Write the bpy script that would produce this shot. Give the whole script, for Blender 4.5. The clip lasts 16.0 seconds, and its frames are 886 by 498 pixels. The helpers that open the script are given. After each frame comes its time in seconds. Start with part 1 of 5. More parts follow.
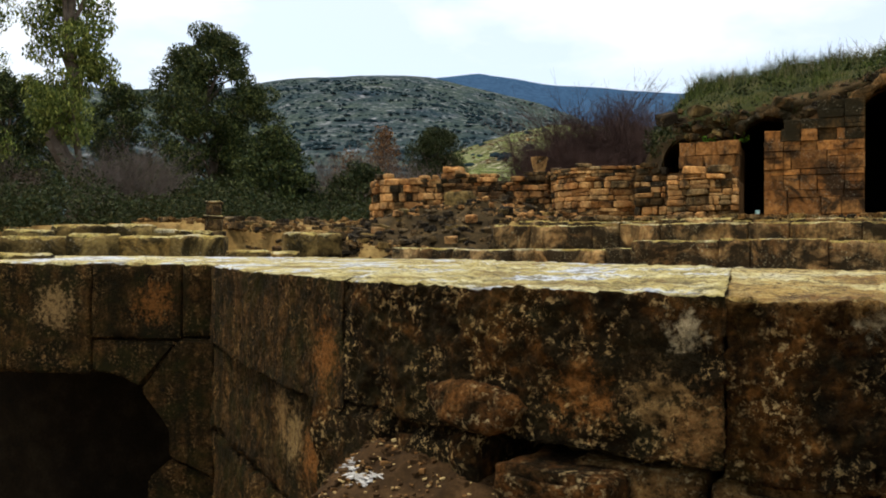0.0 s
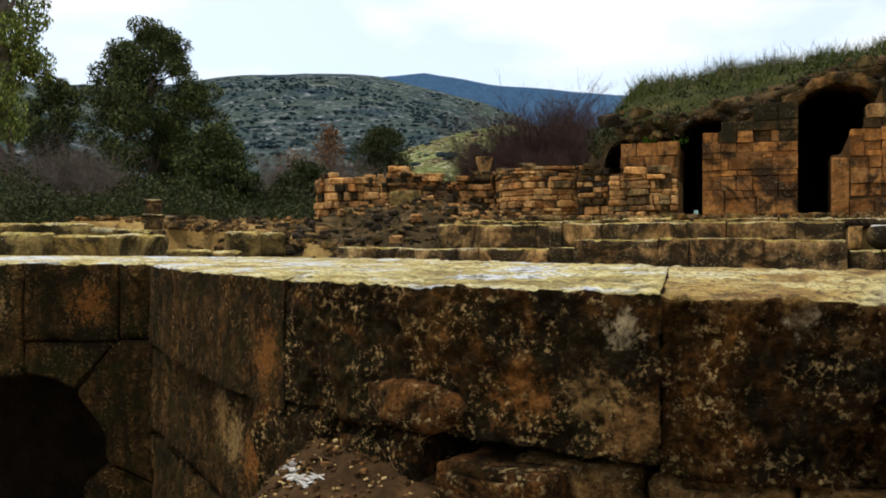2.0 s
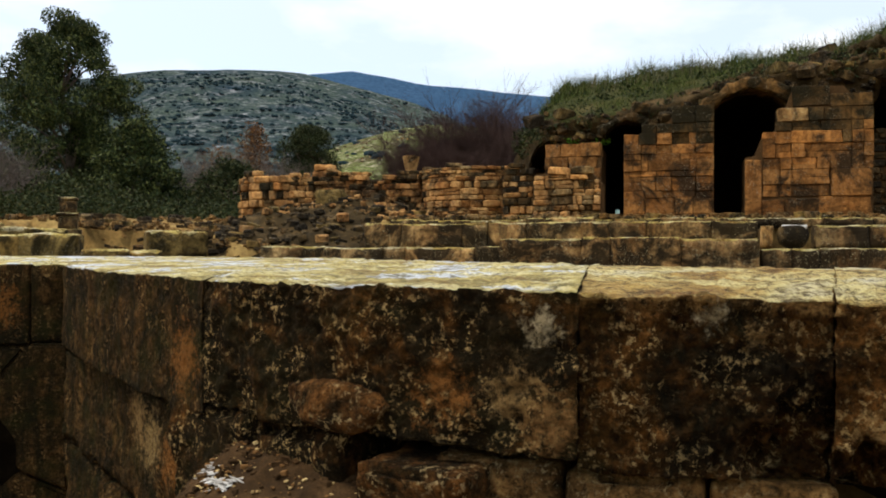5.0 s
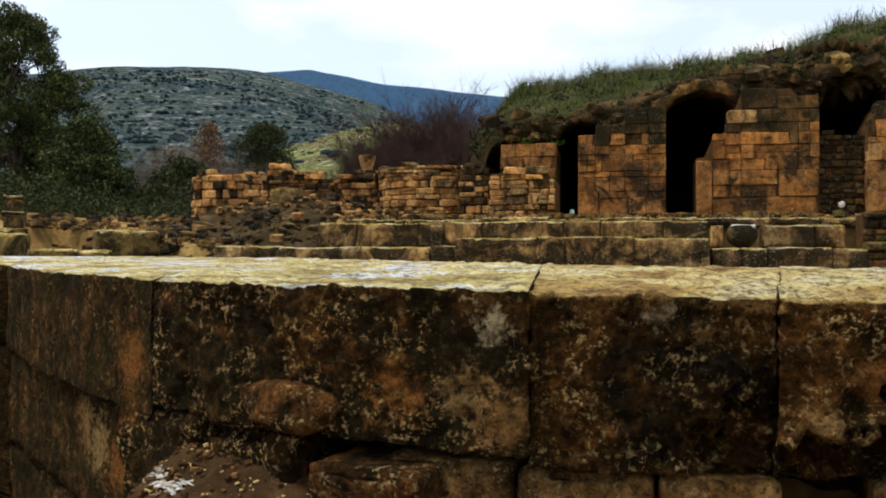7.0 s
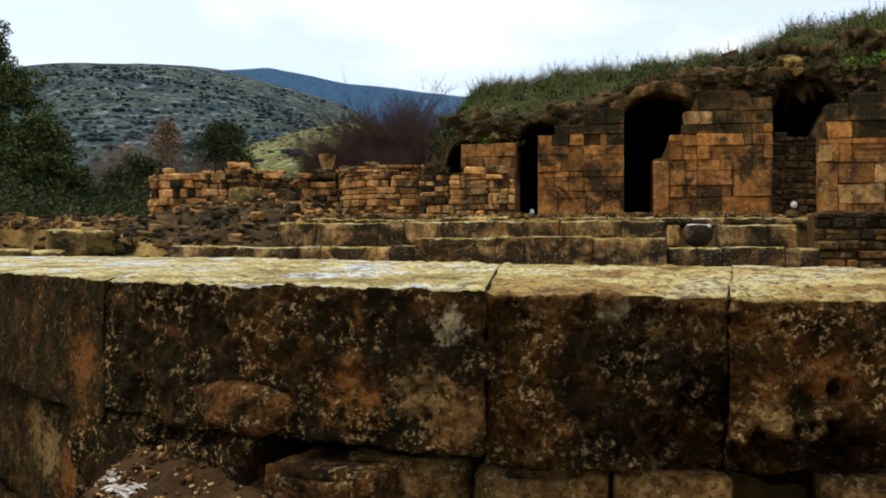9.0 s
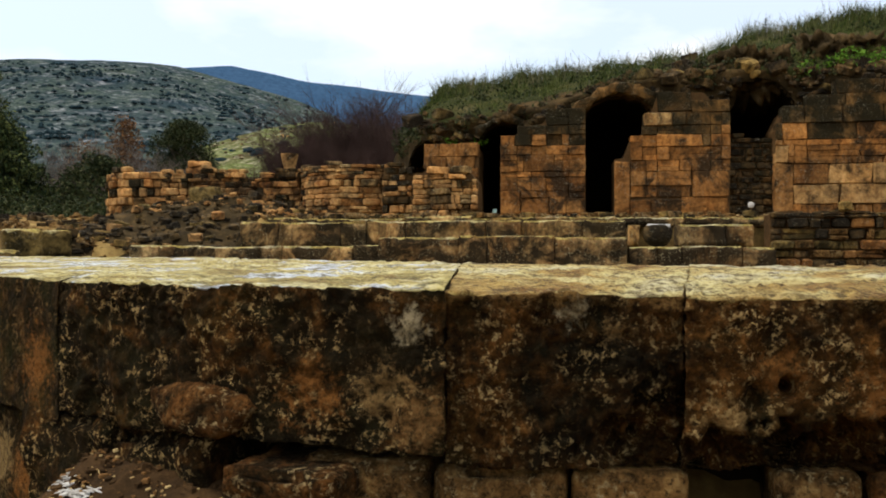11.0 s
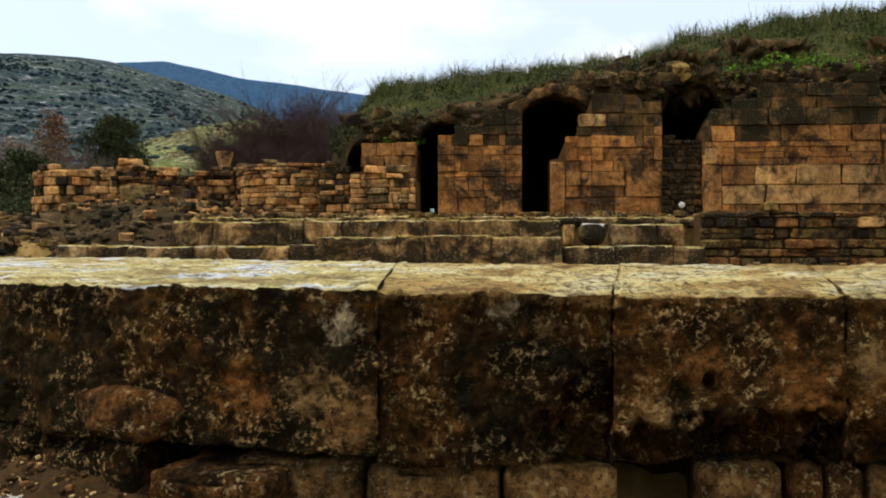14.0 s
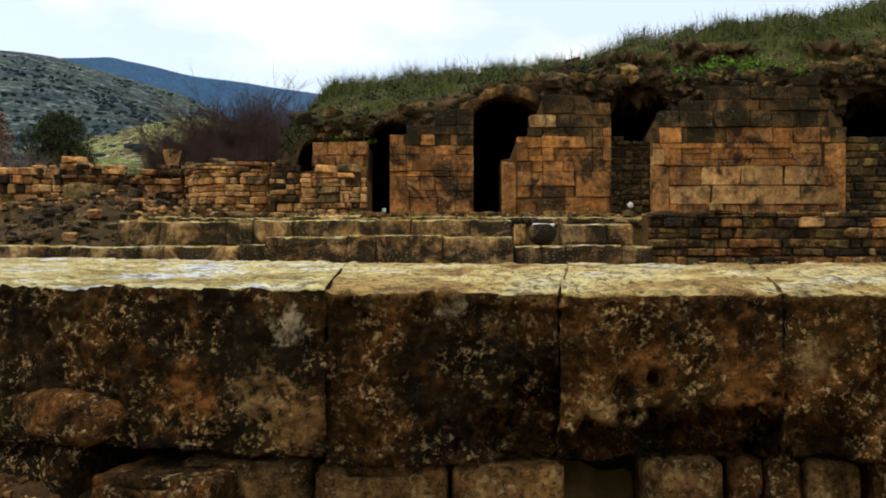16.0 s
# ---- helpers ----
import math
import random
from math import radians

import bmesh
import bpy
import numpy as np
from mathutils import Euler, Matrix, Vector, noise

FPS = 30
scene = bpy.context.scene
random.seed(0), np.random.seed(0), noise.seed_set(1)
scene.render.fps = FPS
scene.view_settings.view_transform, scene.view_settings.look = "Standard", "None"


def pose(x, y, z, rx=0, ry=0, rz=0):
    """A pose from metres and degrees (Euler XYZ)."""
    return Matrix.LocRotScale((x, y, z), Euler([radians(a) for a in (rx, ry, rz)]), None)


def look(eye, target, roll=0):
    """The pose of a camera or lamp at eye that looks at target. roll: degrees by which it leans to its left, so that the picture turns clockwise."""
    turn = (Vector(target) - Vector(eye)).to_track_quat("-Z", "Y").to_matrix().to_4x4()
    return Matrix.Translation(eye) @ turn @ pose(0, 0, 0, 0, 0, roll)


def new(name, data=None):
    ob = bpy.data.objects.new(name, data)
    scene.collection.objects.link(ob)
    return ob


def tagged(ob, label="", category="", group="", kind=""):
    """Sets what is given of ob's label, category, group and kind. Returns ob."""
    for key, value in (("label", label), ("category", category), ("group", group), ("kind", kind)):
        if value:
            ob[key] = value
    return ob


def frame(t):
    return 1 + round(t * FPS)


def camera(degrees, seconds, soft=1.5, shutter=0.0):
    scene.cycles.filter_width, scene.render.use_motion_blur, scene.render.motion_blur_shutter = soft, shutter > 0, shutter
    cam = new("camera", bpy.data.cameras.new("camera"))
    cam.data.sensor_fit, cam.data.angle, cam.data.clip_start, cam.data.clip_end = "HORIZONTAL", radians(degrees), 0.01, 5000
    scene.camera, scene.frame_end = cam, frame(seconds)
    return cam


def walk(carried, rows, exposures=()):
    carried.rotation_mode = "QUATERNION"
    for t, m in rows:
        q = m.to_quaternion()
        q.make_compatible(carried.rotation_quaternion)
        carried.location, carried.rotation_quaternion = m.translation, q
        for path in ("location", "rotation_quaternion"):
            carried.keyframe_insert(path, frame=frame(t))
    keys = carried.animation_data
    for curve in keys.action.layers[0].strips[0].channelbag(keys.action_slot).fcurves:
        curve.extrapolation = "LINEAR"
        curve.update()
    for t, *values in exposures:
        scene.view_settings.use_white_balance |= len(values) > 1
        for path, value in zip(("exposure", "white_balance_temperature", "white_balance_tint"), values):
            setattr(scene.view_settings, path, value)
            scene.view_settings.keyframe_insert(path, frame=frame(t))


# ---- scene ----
# time, place, tilt, lean and heading of the camera, which pans and slides a little
PATH = [
    (0.0, 0.000, 0.000, 1.600, 0.09, -0.36, 24.40),
    (0.5, 0.006, 0.003, 1.600, 0.08, -0.35, 23.25),
    (1.0, 0.011, 0.005, 1.600, 0.08, -0.34, 22.37),
    (1.5, 0.017, 0.008, 1.599, 0.07, -0.33, 21.49),
    (2.0, 0.022, 0.010, 1.599, 0.07, -0.32, 20.66),
    (2.5, 0.028, 0.012, 1.599, 0.06, -0.31, 19.76),
    (3.0, 0.033, 0.014, 1.599, 0.06, -0.30, 18.93),
    (3.5, 0.039, 0.016, 1.599, 0.05, -0.28, 18.02),
    (4.0, 0.044, 0.018, 1.599, 0.05, -0.27, 17.27),
    (6.5, 0.071, 0.024, 1.598, 0.02, -0.21, 13.34),
    (7.0, 0.076, 0.025, 1.598, 0.02, -0.20, 12.69),
    (7.5, 0.082, 0.026, 1.598, 0.01, -0.19, 11.90),
    (8.0, 0.087, 0.027, 1.598, 0.01, -0.18, 11.22),
    (8.5, 0.092, 0.027, 1.598, 0.00, -0.17, 10.59),
    (9.0, 0.098, 0.028, 1.598, -0.00, -0.15, 10.02),
    (11.5, 0.123, 0.028, 1.598, -0.03, -0.09, 6.84),
    (12.0, 0.128, 0.027, 1.598, -0.04, -0.08, 6.13),
    (12.5, 0.133, 0.027, 1.598, -0.04, -0.06, 5.37),
    (13.0, 0.139, 0.026, 1.599, -0.05, -0.05, 4.70),
    (13.5, 0.143, 0.025, 1.599, -0.05, -0.04, 3.96),
    (14.0, 0.148, 0.025, 1.599, -0.06, -0.02, 3.29),
    (14.5, 0.153, 0.024, 1.599, -0.07, -0.01, 2.54),
    (15.0, 0.158, 0.022, 1.599, -0.07, 0.01, 1.82),
    (15.5, 0.163, 0.021, 1.599, -0.08, 0.02, 0.94),
    (16.0, 0.168, 0.020, 1.599, -0.08, 0.03, 0.01),
]
cam = camera(56.70, 16.0, soft=1.9)
walk(cam, [(t, pose(x, y, z, 90 + p, r, w)) for t, x, y, z, p, r, w in PATH], exposures=[(0.0, 0.22), (16.0, 0.22)])

# ---- world and sun ----
SUN_EL, SUN_AZ = radians(60), radians(250)
world = bpy.data.worlds.new("overcast_sky")
scene.world = world
world.use_nodes = True
wn = world.node_tree
wn.nodes.clear()
w_out = wn.nodes.new("ShaderNodeOutputWorld")
w_bg = wn.nodes.new("ShaderNodeBackground")
w_sky = wn.nodes.new("ShaderNodeTexSky")
w_sky.sky_type, w_sky.sun_disc = "NISHITA", False
w_sky.sun_elevation, w_sky.sun_rotation = SUN_EL, SUN_AZ
w_gain = wn.nodes.new("ShaderNodeVectorMath")
w_gain.operation = "SCALE"
w_gain.inputs["Scale"].default_value = 0.2
w_co = wn.nodes.new("ShaderNodeTexCoord")
w_map = wn.nodes.new("ShaderNodeMapping")
w_map.inputs["Scale"].default_value = (1.0, 1.0, 2.6)
w_map.inputs["Location"].default_value = (0.9, 0.35, 0.0)
w_cl = wn.nodes.new("ShaderNodeTexNoise")
w_cl.inputs["Scale"].default_value, w_cl.inputs["Detail"].default_value = 2.3, 7
w_cl.inputs["Roughness"].default_value = 0.52
w_ramp = wn.nodes.new("ShaderNodeValToRGB")
w_ramp.color_ramp.elements[0].position, w_ramp.color_ramp.elements[1].position = 0.45, 0.62
w_ramp.color_ramp.elements[0].color = (0.44, 0.44, 0.44, 1)
w_mix = wn.nodes.new("ShaderNodeMix")
w_mix.data_type = "RGBA"
w_mix.inputs[7].default_value = (1.0, 1.02, 1.05, 1)
w_sep = wn.nodes.new("ShaderNodeSeparateXYZ")
w_zen = wn.nodes.new("ShaderNodeMath")  # an overcast sky is brightest overhead
w_zen.operation, w_zen.use_clamp = "MULTIPLY_ADD", False
w_zen.inputs[1].default_value, w_zen.inputs[2].default_value = 1.5, 0.68
w_cloud = wn.nodes.new("ShaderNodeVectorMath")
w_cloud.operation = "SCALE"
w_cloud.inputs[0].default_value = (1.0, 1.01, 1.01)
wl = wn.links.new
wl(w_co.outputs["Generated"], w_sep.inputs[0])
wl(w_sep.outputs["Z"], w_zen.inputs[0])
wl(w_zen.outputs[0], w_cloud.inputs["Scale"])
wl(w_cloud.outputs[0], w_mix.inputs[7])
wl(w_co.outputs["Generated"], w_map.inputs["Vector"])
wl(w_map.outputs[0], w_cl.inputs["Vector"])
wl(w_cl.outputs["Fac"], w_ramp.inputs[0])
wl(w_ramp.outputs[0], w_mix.inputs[0])
wl(w_sky.outputs[0], w_gain.inputs[0])
wl(w_gain.outputs[0], w_mix.inputs[6])
wl(w_mix.outputs[2], w_bg.inputs[0])
wl(w_bg.outputs[0], w_out.inputs[0])
sun = new("sun", bpy.data.lights.new("sun", "SUN"))
sun.data.energy, sun.data.angle, sun.data.color = 2.4, radians(10), (1.0, 0.89, 0.73)
sun.matrix_world = look((0, 0, 30), Vector((0, 0, 30)) - Vector((math.sin(SUN_AZ) * math.cos(SUN_EL), math.cos(SUN_AZ) * math.cos(SUN_EL), math.sin(SUN_EL))))


# ---- materials ----
class Nodes:
    """A small writer of node materials."""

    def __init__(self, name, rough=0.9, spec=0.3):
        self.m = bpy.data.materials.new(name)
        self.m.use_nodes = True
        self.t = self.m.node_tree
        self.b = self.t.nodes["Principled BSDF"]
        self.b.inputs["Roughness"].default_value = rough
        self.b.inputs["Specular IOR Level"].default_value = spec
        self.pos = self.t.nodes.new("ShaderNodeNewGeometry").outputs["Position"]

    def put(self, socket, value):
        if isinstance(value, bpy.types.NodeSocket):
            self.t.links.new(value, socket)
        else:
            socket.default_value = (*value, 1) if isinstance(value, tuple) and len(value) == 3 else value

    def scaled(self, sx, sy, sz):
        n = self.t.nodes.new("ShaderNodeMapping")
        n.inputs["Scale"].default_value = (sx, sy, sz)
        self.put(n.inputs["Vector"], self.pos)
        return n.outputs[0]

    def noise(self, scale, detail=6, rough=0.6, vec=None, distort=0.0):
        n = self.t.nodes.new("ShaderNodeTexNoise")
        self.put(n.inputs["Vector"], vec or self.pos)
        n.inputs["Scale"].default_value, n.inputs["Detail"].default_value = scale, detail
        n.inputs["Roughness"].default_value, n.inputs["Distortion"].default_value = rough, distort
        return n.outputs["Fac"]

    def cells(self, scale, vec=None):
        n = self.t.nodes.new("ShaderNodeTexVoronoi")
        self.put(n.inputs["Vector"], vec or self.pos)
        n.inputs["Scale"].default_value = scale
        return n.outputs["Distance"]

    def ramp(self, fac, *stops):
        n = self.t.nodes.new("ShaderNodeValToRGB")
        e = n.color_ramp.elements
        while len(e) < len(stops):
            e.new(0.5)
        for k, (p, c) in zip(e, stops):
            k.position, k.color = p, (*c, 1) if isinstance(c, tuple) else (c, c, c, 1)
        self.put(n.inputs[0], fac)
        return n.outputs[0]

    def mix(self, fac, a, b, blend="MIX"):
        n = self.t.nodes.new("ShaderNodeMix")
        n.data_type, n.blend_type = "RGBA", blend
        for i, v in ((0, fac), (6, a), (7, b)):
            self.put(n.inputs[i], v)
        return n.outputs[2]

    def random(self):
        return self.t.nodes.new("ShaderNodeObjectInfo").outputs["Random"]

    def island(self):
        return self.t.nodes.new("ShaderNodeNewGeometry").outputs["Random Per Island"]

    def bump(self, height, strength=0.5, distance=0.02):
        n = self.t.nodes.new("ShaderNodeBump")
        n.inputs["Strength"].default_value, n.inputs["Distance"].default_value = strength, distance
        self.put(n.inputs["Height"], height)
        self.put(self.b.inputs["Normal"], n.outputs[0])

    def done(self, colour, rough=None):
        self.put(self.b.inputs["Base Color"], colour)
        if rough is not None:
            self.put(self.b.inputs["Roughness"], rough)
        return self.m


def ashlar_material(name, lo, hi, crust, crust_at, scale=1.0, speck=0.5, grey=(0.42, 0.38, 0.27), streak=0.0):
    """Limestone with black crust, pale lichen specks and, where asked, run-off streaks."""
    n = Nodes(name, 0.95, 0.06)
    colour = n.ramp(n.noise(1.7 * scale, 5, 0.6), (0.3, lo), (0.68, hi))
    colour = n.mix(n.ramp(n.noise(11 * scale, 8, 0.75), (0.42, 0.0), (0.62, 0.75)), colour, tuple(0.4 * v for v in lo))
    colour = n.mix(n.ramp(n.noise(19 * scale, 6, 0.75), (0.56, 0.0), (0.68, 0.5)), colour, tuple(min(0.6, 1.25 * v) for v in hi))
    tint = n.ramp(n.random(), (0.0, (0.5, 0.5, 0.52)), (0.3, (0.95, 0.88, 0.8)), (0.65, (0.85, 0.88, 0.92)), (1.0, (1.35, 1.22, 1.05)))
    colour = n.mix(1.0, colour, tint, "MULTIPLY")
    if streak:
        run = n.noise(1.0, 7, 0.66, n.scaled(4.5, 4.5, 0.9), 0.8)
        colour = n.mix(n.ramp(run, (0.42, 0.0), (0.62, streak)), colour, crust)
    patch = n.noise(2.1 * scale, 9, 0.68, distort=0.6)
    colour = n.mix(n.ramp(patch, (crust_at, 0.94), (crust_at + 0.13, 0.0)), colour, crust)
    if speck:
        where = n.ramp(n.noise(3.2 * scale, 3, 0.5), (0.42, 0.0), (0.62, 1.0))
        spots = n.ramp(n.noise(34 * scale, 4, 0.75), (0.57, 0.0), (0.66, speck))
        colour = n.mix(n.mix(1.0, where, spots, "MULTIPLY"), colour, grey)
    n.bump(n.noise(17 * scale, 10, 0.75), 0.9, 0.035 / scale)
    return n.done(colour)


def crusted_material(name, lo, mid, pale, shift=0.0, spots=(), moss=0.35, band=None, runs=0.0):
    """Limestone eaten by black crust, mottled at hand and finger size; spots are patches
    (x, y, z, radius, colour) of lichen or fresh breaks."""
    n = Nodes(name, 0.95, 0.05)
    wide, hand, fine = n.noise(2.0, 6, 0.68, distort=0.5), n.noise(9.0, 7, 0.72), n.noise(34.0, 6, 0.72)
    colour = n.ramp(hand, (0.34, tuple(0.12 * v for v in lo)), (0.45, tuple(0.55 * v for v in lo)), (0.54, lo), (0.68, mid))
    colour = n.mix(n.ramp(fine, (0.36, 0.8), (0.5, 0.0)), colour, (0.008, 0.006, 0.003))
    colour = n.mix(n.ramp(wide, (0.46 + shift, 0.9), (0.6 + shift, 0.0)), colour, (0.009, 0.008, 0.004))
    flock = n.ramp(n.noise(4.2, 6, 0.68), (0.455, 0.05), (0.59, 1.0))
    flecks = n.ramp(n.noise(30.0, 7, 0.75), (0.53, 0.0), (0.6, 1.0))
    colour = n.mix(n.mix(1.0, flock, flecks, "MULTIPLY"), colour, pale)
    if runs:
        colour = n.mix(n.ramp(n.noise(1.0, 8, 0.7, n.scaled(5, 5, 0.8), 0.6), (0.44, 0.0), (0.6, runs)), colour, (0.012, 0.011, 0.005))
    green = n.ramp(n.noise(2.7, 4, 0.6, n.scaled(1, 1, 1.6)), (0.48, 0.0), (0.66, moss))
    colour = n.mix(green, colour, n.mix(0.65, colour, (0.024, 0.026, 0.006)))
    tint = n.ramp(n.random(), (0.0, (0.8, 0.78, 0.76)), (1.0, (1.15, 1.08, 1.0)))
    colour = n.mix(1.0, colour, tint, "MULTIPLY")
    for x, y, z, r, c in spots:
        d = n.t.nodes.new("ShaderNodeVectorMath")
        d.operation = "DISTANCE"
        n.put(d.inputs[0], n.pos)
        d.inputs[1].default_value = (x, y, z)
        e = n.t.nodes.new("ShaderNodeMath")
        e.operation = "MULTIPLY_ADD"
        n.put(e.inputs[0], n.noise(18, 6, 0.75))
        e.inputs[1].default_value = 5.0 * r
        n.put(e.inputs[2], d.outputs["Value"])
        edge = n.ramp(e.outputs[0], (r * 2.85, 0.92), (min(1.0, r * 3.6), 0.0))
        colour = n.mix(n.mix(1.0, edge, n.ramp(fine, (0.38, 0.35), (0.52, 1.0)), "MULTIPLY"), colour, c)
    if band:  # ochre weathering that creeps down from the upper edge
        sep = n.t.nodes.new("ShaderNodeSeparateXYZ")
        n.put(sep.inputs[0], n.pos)
        e = n.t.nodes.new("ShaderNodeMath")
        e.operation = "MULTIPLY_ADD"
        n.put(e.inputs[0], n.noise(8.0, 7, 0.75))
        e.inputs[1].default_value = 0.5
        n.put(e.inputs[2], sep.outputs["Z"])
        down = n.t.nodes.new("ShaderNodeMapRange")
        n.put(down.inputs["Value"], e.outputs[0])
        down.inputs["From Min"].default_value, down.inputs["From Max"].default_value = band[0] + 0.25, band[1] + 0.25
        colour = n.mix(n.mix(1.0, down.outputs[0], n.ramp(fine, (0.36, 0.1), (0.5, 0.95)), "MULTIPLY"), colour, n.ramp(hand, (0.4, band[2]), (0.6, band[3])))
    height = n.mix(0.45, hand, fine)
    n.bump(height, 1.0, 0.16)
    return n.done(colour)


CRUST = (0.016, 0.012, 0.007)
PALE, ORANGE, OCHRE = (0.42, 0.34, 0.2), (0.24, 0.1, 0.024), (0.26, 0.16, 0.06)
BROWN = ((0.09, 0.04, 0.009), (0.26, 0.118, 0.03), (0.5, 0.36, 0.16))
M_NEAR = crusted_material("near_ashlar_crusted", *BROWN, 0.04, (
    (-0.45, 3.5, 0.88, 0.15, (0.22, 0.115, 0.038)),
    (-0.49, 3.47, 1.27, 0.085, PALE), (-0.95, 3.5, 0.95, 0.15, ORANGE), (-0.6, 3.5, 0.98, 0.12, OCHRE)))
M_NEAR_WORN = crusted_material("near_ashlar_worn", *BROWN, -0.07, (
    (0.21, 3.5, 1.33, 0.06, PALE), (0.40, 3.52, 1.25, 0.06, OCHRE), (1.05, 3.55, 1.1, 0.11, ORANGE), (0.83, 3.55, 0.89, 0.09, OCHRE),
    (1.46, 3.55, 1.0, 0.16, ORANGE), (1.75, 3.55, 1.1, 0.1, OCHRE)), band=(1.35, 1.46, (0.12, 0.06, 0.017), (0.3, 0.18, 0.058)))
M_NEAR_STAINED = crusted_material("near_ashlar_stained", (0.075, 0.042, 0.013), (0.17, 0.088, 0.028), (0.28, 0.18, 0.07), -0.05, (
    (-2.75, 4.28, 0.95, 0.2, ORANGE), (-7.7, 6.5, 0.95, 0.26, (0.34, 0.22, 0.09)), (-3.3, 4.8, 0.3, 0.22, (0.3, 0.2, 0.08)), (-3.0, 4.5, 0.25, 0.2, ORANGE), (-6.6, 6.9, 1.0, 0.22, ORANGE), (-3.6, 4.95, 0.4, 0.25, OCHRE)), 0.7, runs=0.75)
M_ORANGE = crusted_material("orange_weathered_stone", (0.23, 0.1, 0.027), (0.44, 0.23, 0.075), (0.6, 0.46, 0.23), -0.05, moss=0.2)
M_LOW = crusted_material("footing_stone", (0.27, 0.15, 0.05), (0.47, 0.31, 0.125), (0.48, 0.38, 0.2), -0.13, moss=0.15)
M_PIER = ashlar_material("pier_limestone", (0.2, 0.08, 0.02), (0.5, 0.245, 0.075), (0.02, 0.013, 0.007), 0.39, 1.0, 0.55, streak=0.32)
M_PIER_PALE = ashlar_material("pier_limestone_pale", (0.33, 0.16, 0.048), (0.62, 0.38, 0.15), (0.024, 0.016, 0.008), 0.37, 1.0, 0.5, streak=0.35)
M_PIER_DARK = ashlar_material("pier_limestone_mossed", (0.07, 0.042, 0.014), (0.19, 0.11, 0.04), (0.014, 0.012, 0.006), 0.46, 1.0, 0.4, streak=0.5)
M_ROUND = ashlar_material("round_wall_stone", (0.32, 0.13, 0.036), (0.64, 0.4, 0.16), (0.02, 0.013, 0.007), 0.385, 1.1, 0.45)
M_STEP = ashlar_material("podium_limestone", (0.26, 0.13, 0.042), (0.58, 0.4, 0.175), (0.016, 0.012, 0.007), 0.47, 0.9, 0.6, (0.5, 0.44, 0.26), streak=0.7)
M_RUBBLE = ashlar_material("dark_rubble_stone", (0.05, 0.034, 0.014), (0.2, 0.125, 0.05), (0.011, 0.009, 0.006), 0.47, 1.2, 0.45)
M_MOSSY = ashlar_material("mossy_low_wall_stone", (0.14, 0.09, 0.028), (0.32, 0.225, 0.075), (0.018, 0.014, 0.006), 0.44, 1.0, 0.45)


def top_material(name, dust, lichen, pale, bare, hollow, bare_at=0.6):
    """Walked-on upper face: yellow lichen, bare stone, dark hollows and brown dust, all paler to include light from
    above.
    """
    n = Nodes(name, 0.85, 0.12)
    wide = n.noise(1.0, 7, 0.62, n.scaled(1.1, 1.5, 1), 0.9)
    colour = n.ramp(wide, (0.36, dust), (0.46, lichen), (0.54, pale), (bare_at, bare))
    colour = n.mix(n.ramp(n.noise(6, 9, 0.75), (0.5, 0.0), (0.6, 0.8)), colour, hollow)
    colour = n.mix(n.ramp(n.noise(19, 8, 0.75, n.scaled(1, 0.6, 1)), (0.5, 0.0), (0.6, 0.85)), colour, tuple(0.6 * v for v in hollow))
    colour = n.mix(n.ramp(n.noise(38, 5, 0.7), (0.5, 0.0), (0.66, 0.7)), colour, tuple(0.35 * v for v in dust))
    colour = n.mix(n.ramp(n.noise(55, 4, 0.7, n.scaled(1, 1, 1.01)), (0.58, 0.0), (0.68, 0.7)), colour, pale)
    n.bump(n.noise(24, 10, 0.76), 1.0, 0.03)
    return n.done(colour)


def earthy(name, a, b, c, scale, bump=0.6, rough=0.95):
    n = Nodes(name, rough, 0.06)
    colour = n.ramp(n.noise(scale, 8, 0.65), (0.3, a), (0.5, b), (0.7, c))
    colour = n.mix(n.ramp(n.noise(scale * 11, 5, 0.7), (0.35, 0.0), (0.7, 0.6)), colour, tuple(0.4 * v for v in a))
    n.bump(n.noise(scale * 9, 9, 0.7), bump, 0.06 / scale)
    return n.done(colour)


def leafy(name, a, b, c):
    n = Nodes(name, 0.7, 0.08)
    colour = n.ramp(n.island(), (0.0, a), (0.6, b), (1.0, c))
    n.b.inputs["Transmission Weight"].default_value = 0.0
    return n.done(colour)


# top stone: lichen colours with the brightness of light from above mixed in
M_TOP = top_material("lichened_lit_top_stone", (0.2, 0.13, 0.045), (0.44, 0.36, 0.125), (0.6, 0.54, 0.3), (0.56, 0.6, 0.66), (0.12, 0.10, 0.04), 0.565)
M_TOP_YELLOW = top_material("yellow_lichened_lit_top", (0.2, 0.12, 0.03), (0.42, 0.32, 0.085), (0.52, 0.44, 0.19), (0.5, 0.44, 0.27), (0.13, 0.10, 0.035))
M_TOP_ROUGH = top_material("weathered_lit_top_stone", (0.17, 0.085, 0.022), (0.36, 0.24, 0.07), (0.52, 0.44, 0.19), (0.5, 0.47, 0.34), (0.06, 0.035, 0.011), 0.66)
M_DIRT = earthy("brown_dirt", (0.022, 0.013, 0.006), (0.045, 0.025, 0.01), (0.09, 0.05, 0.02), 7.0)
M_PEBBLE = leafy("ochre_pebble", (0.05, 0.026, 0.01), (0.15, 0.075, 0.024), (0.46, 0.34, 0.15))
M_GROUND = earthy("earth_and_turf", (0.11, 0.065, 0.02), (0.24, 0.15, 0.048), (0.38, 0.27, 0.1), 0.7)
M_MORTAR = earthy("dark_wall_core", (0.05, 0.028, 0.011), (0.09, 0.05, 0.02), (0.14, 0.08, 0.032), 4.0)
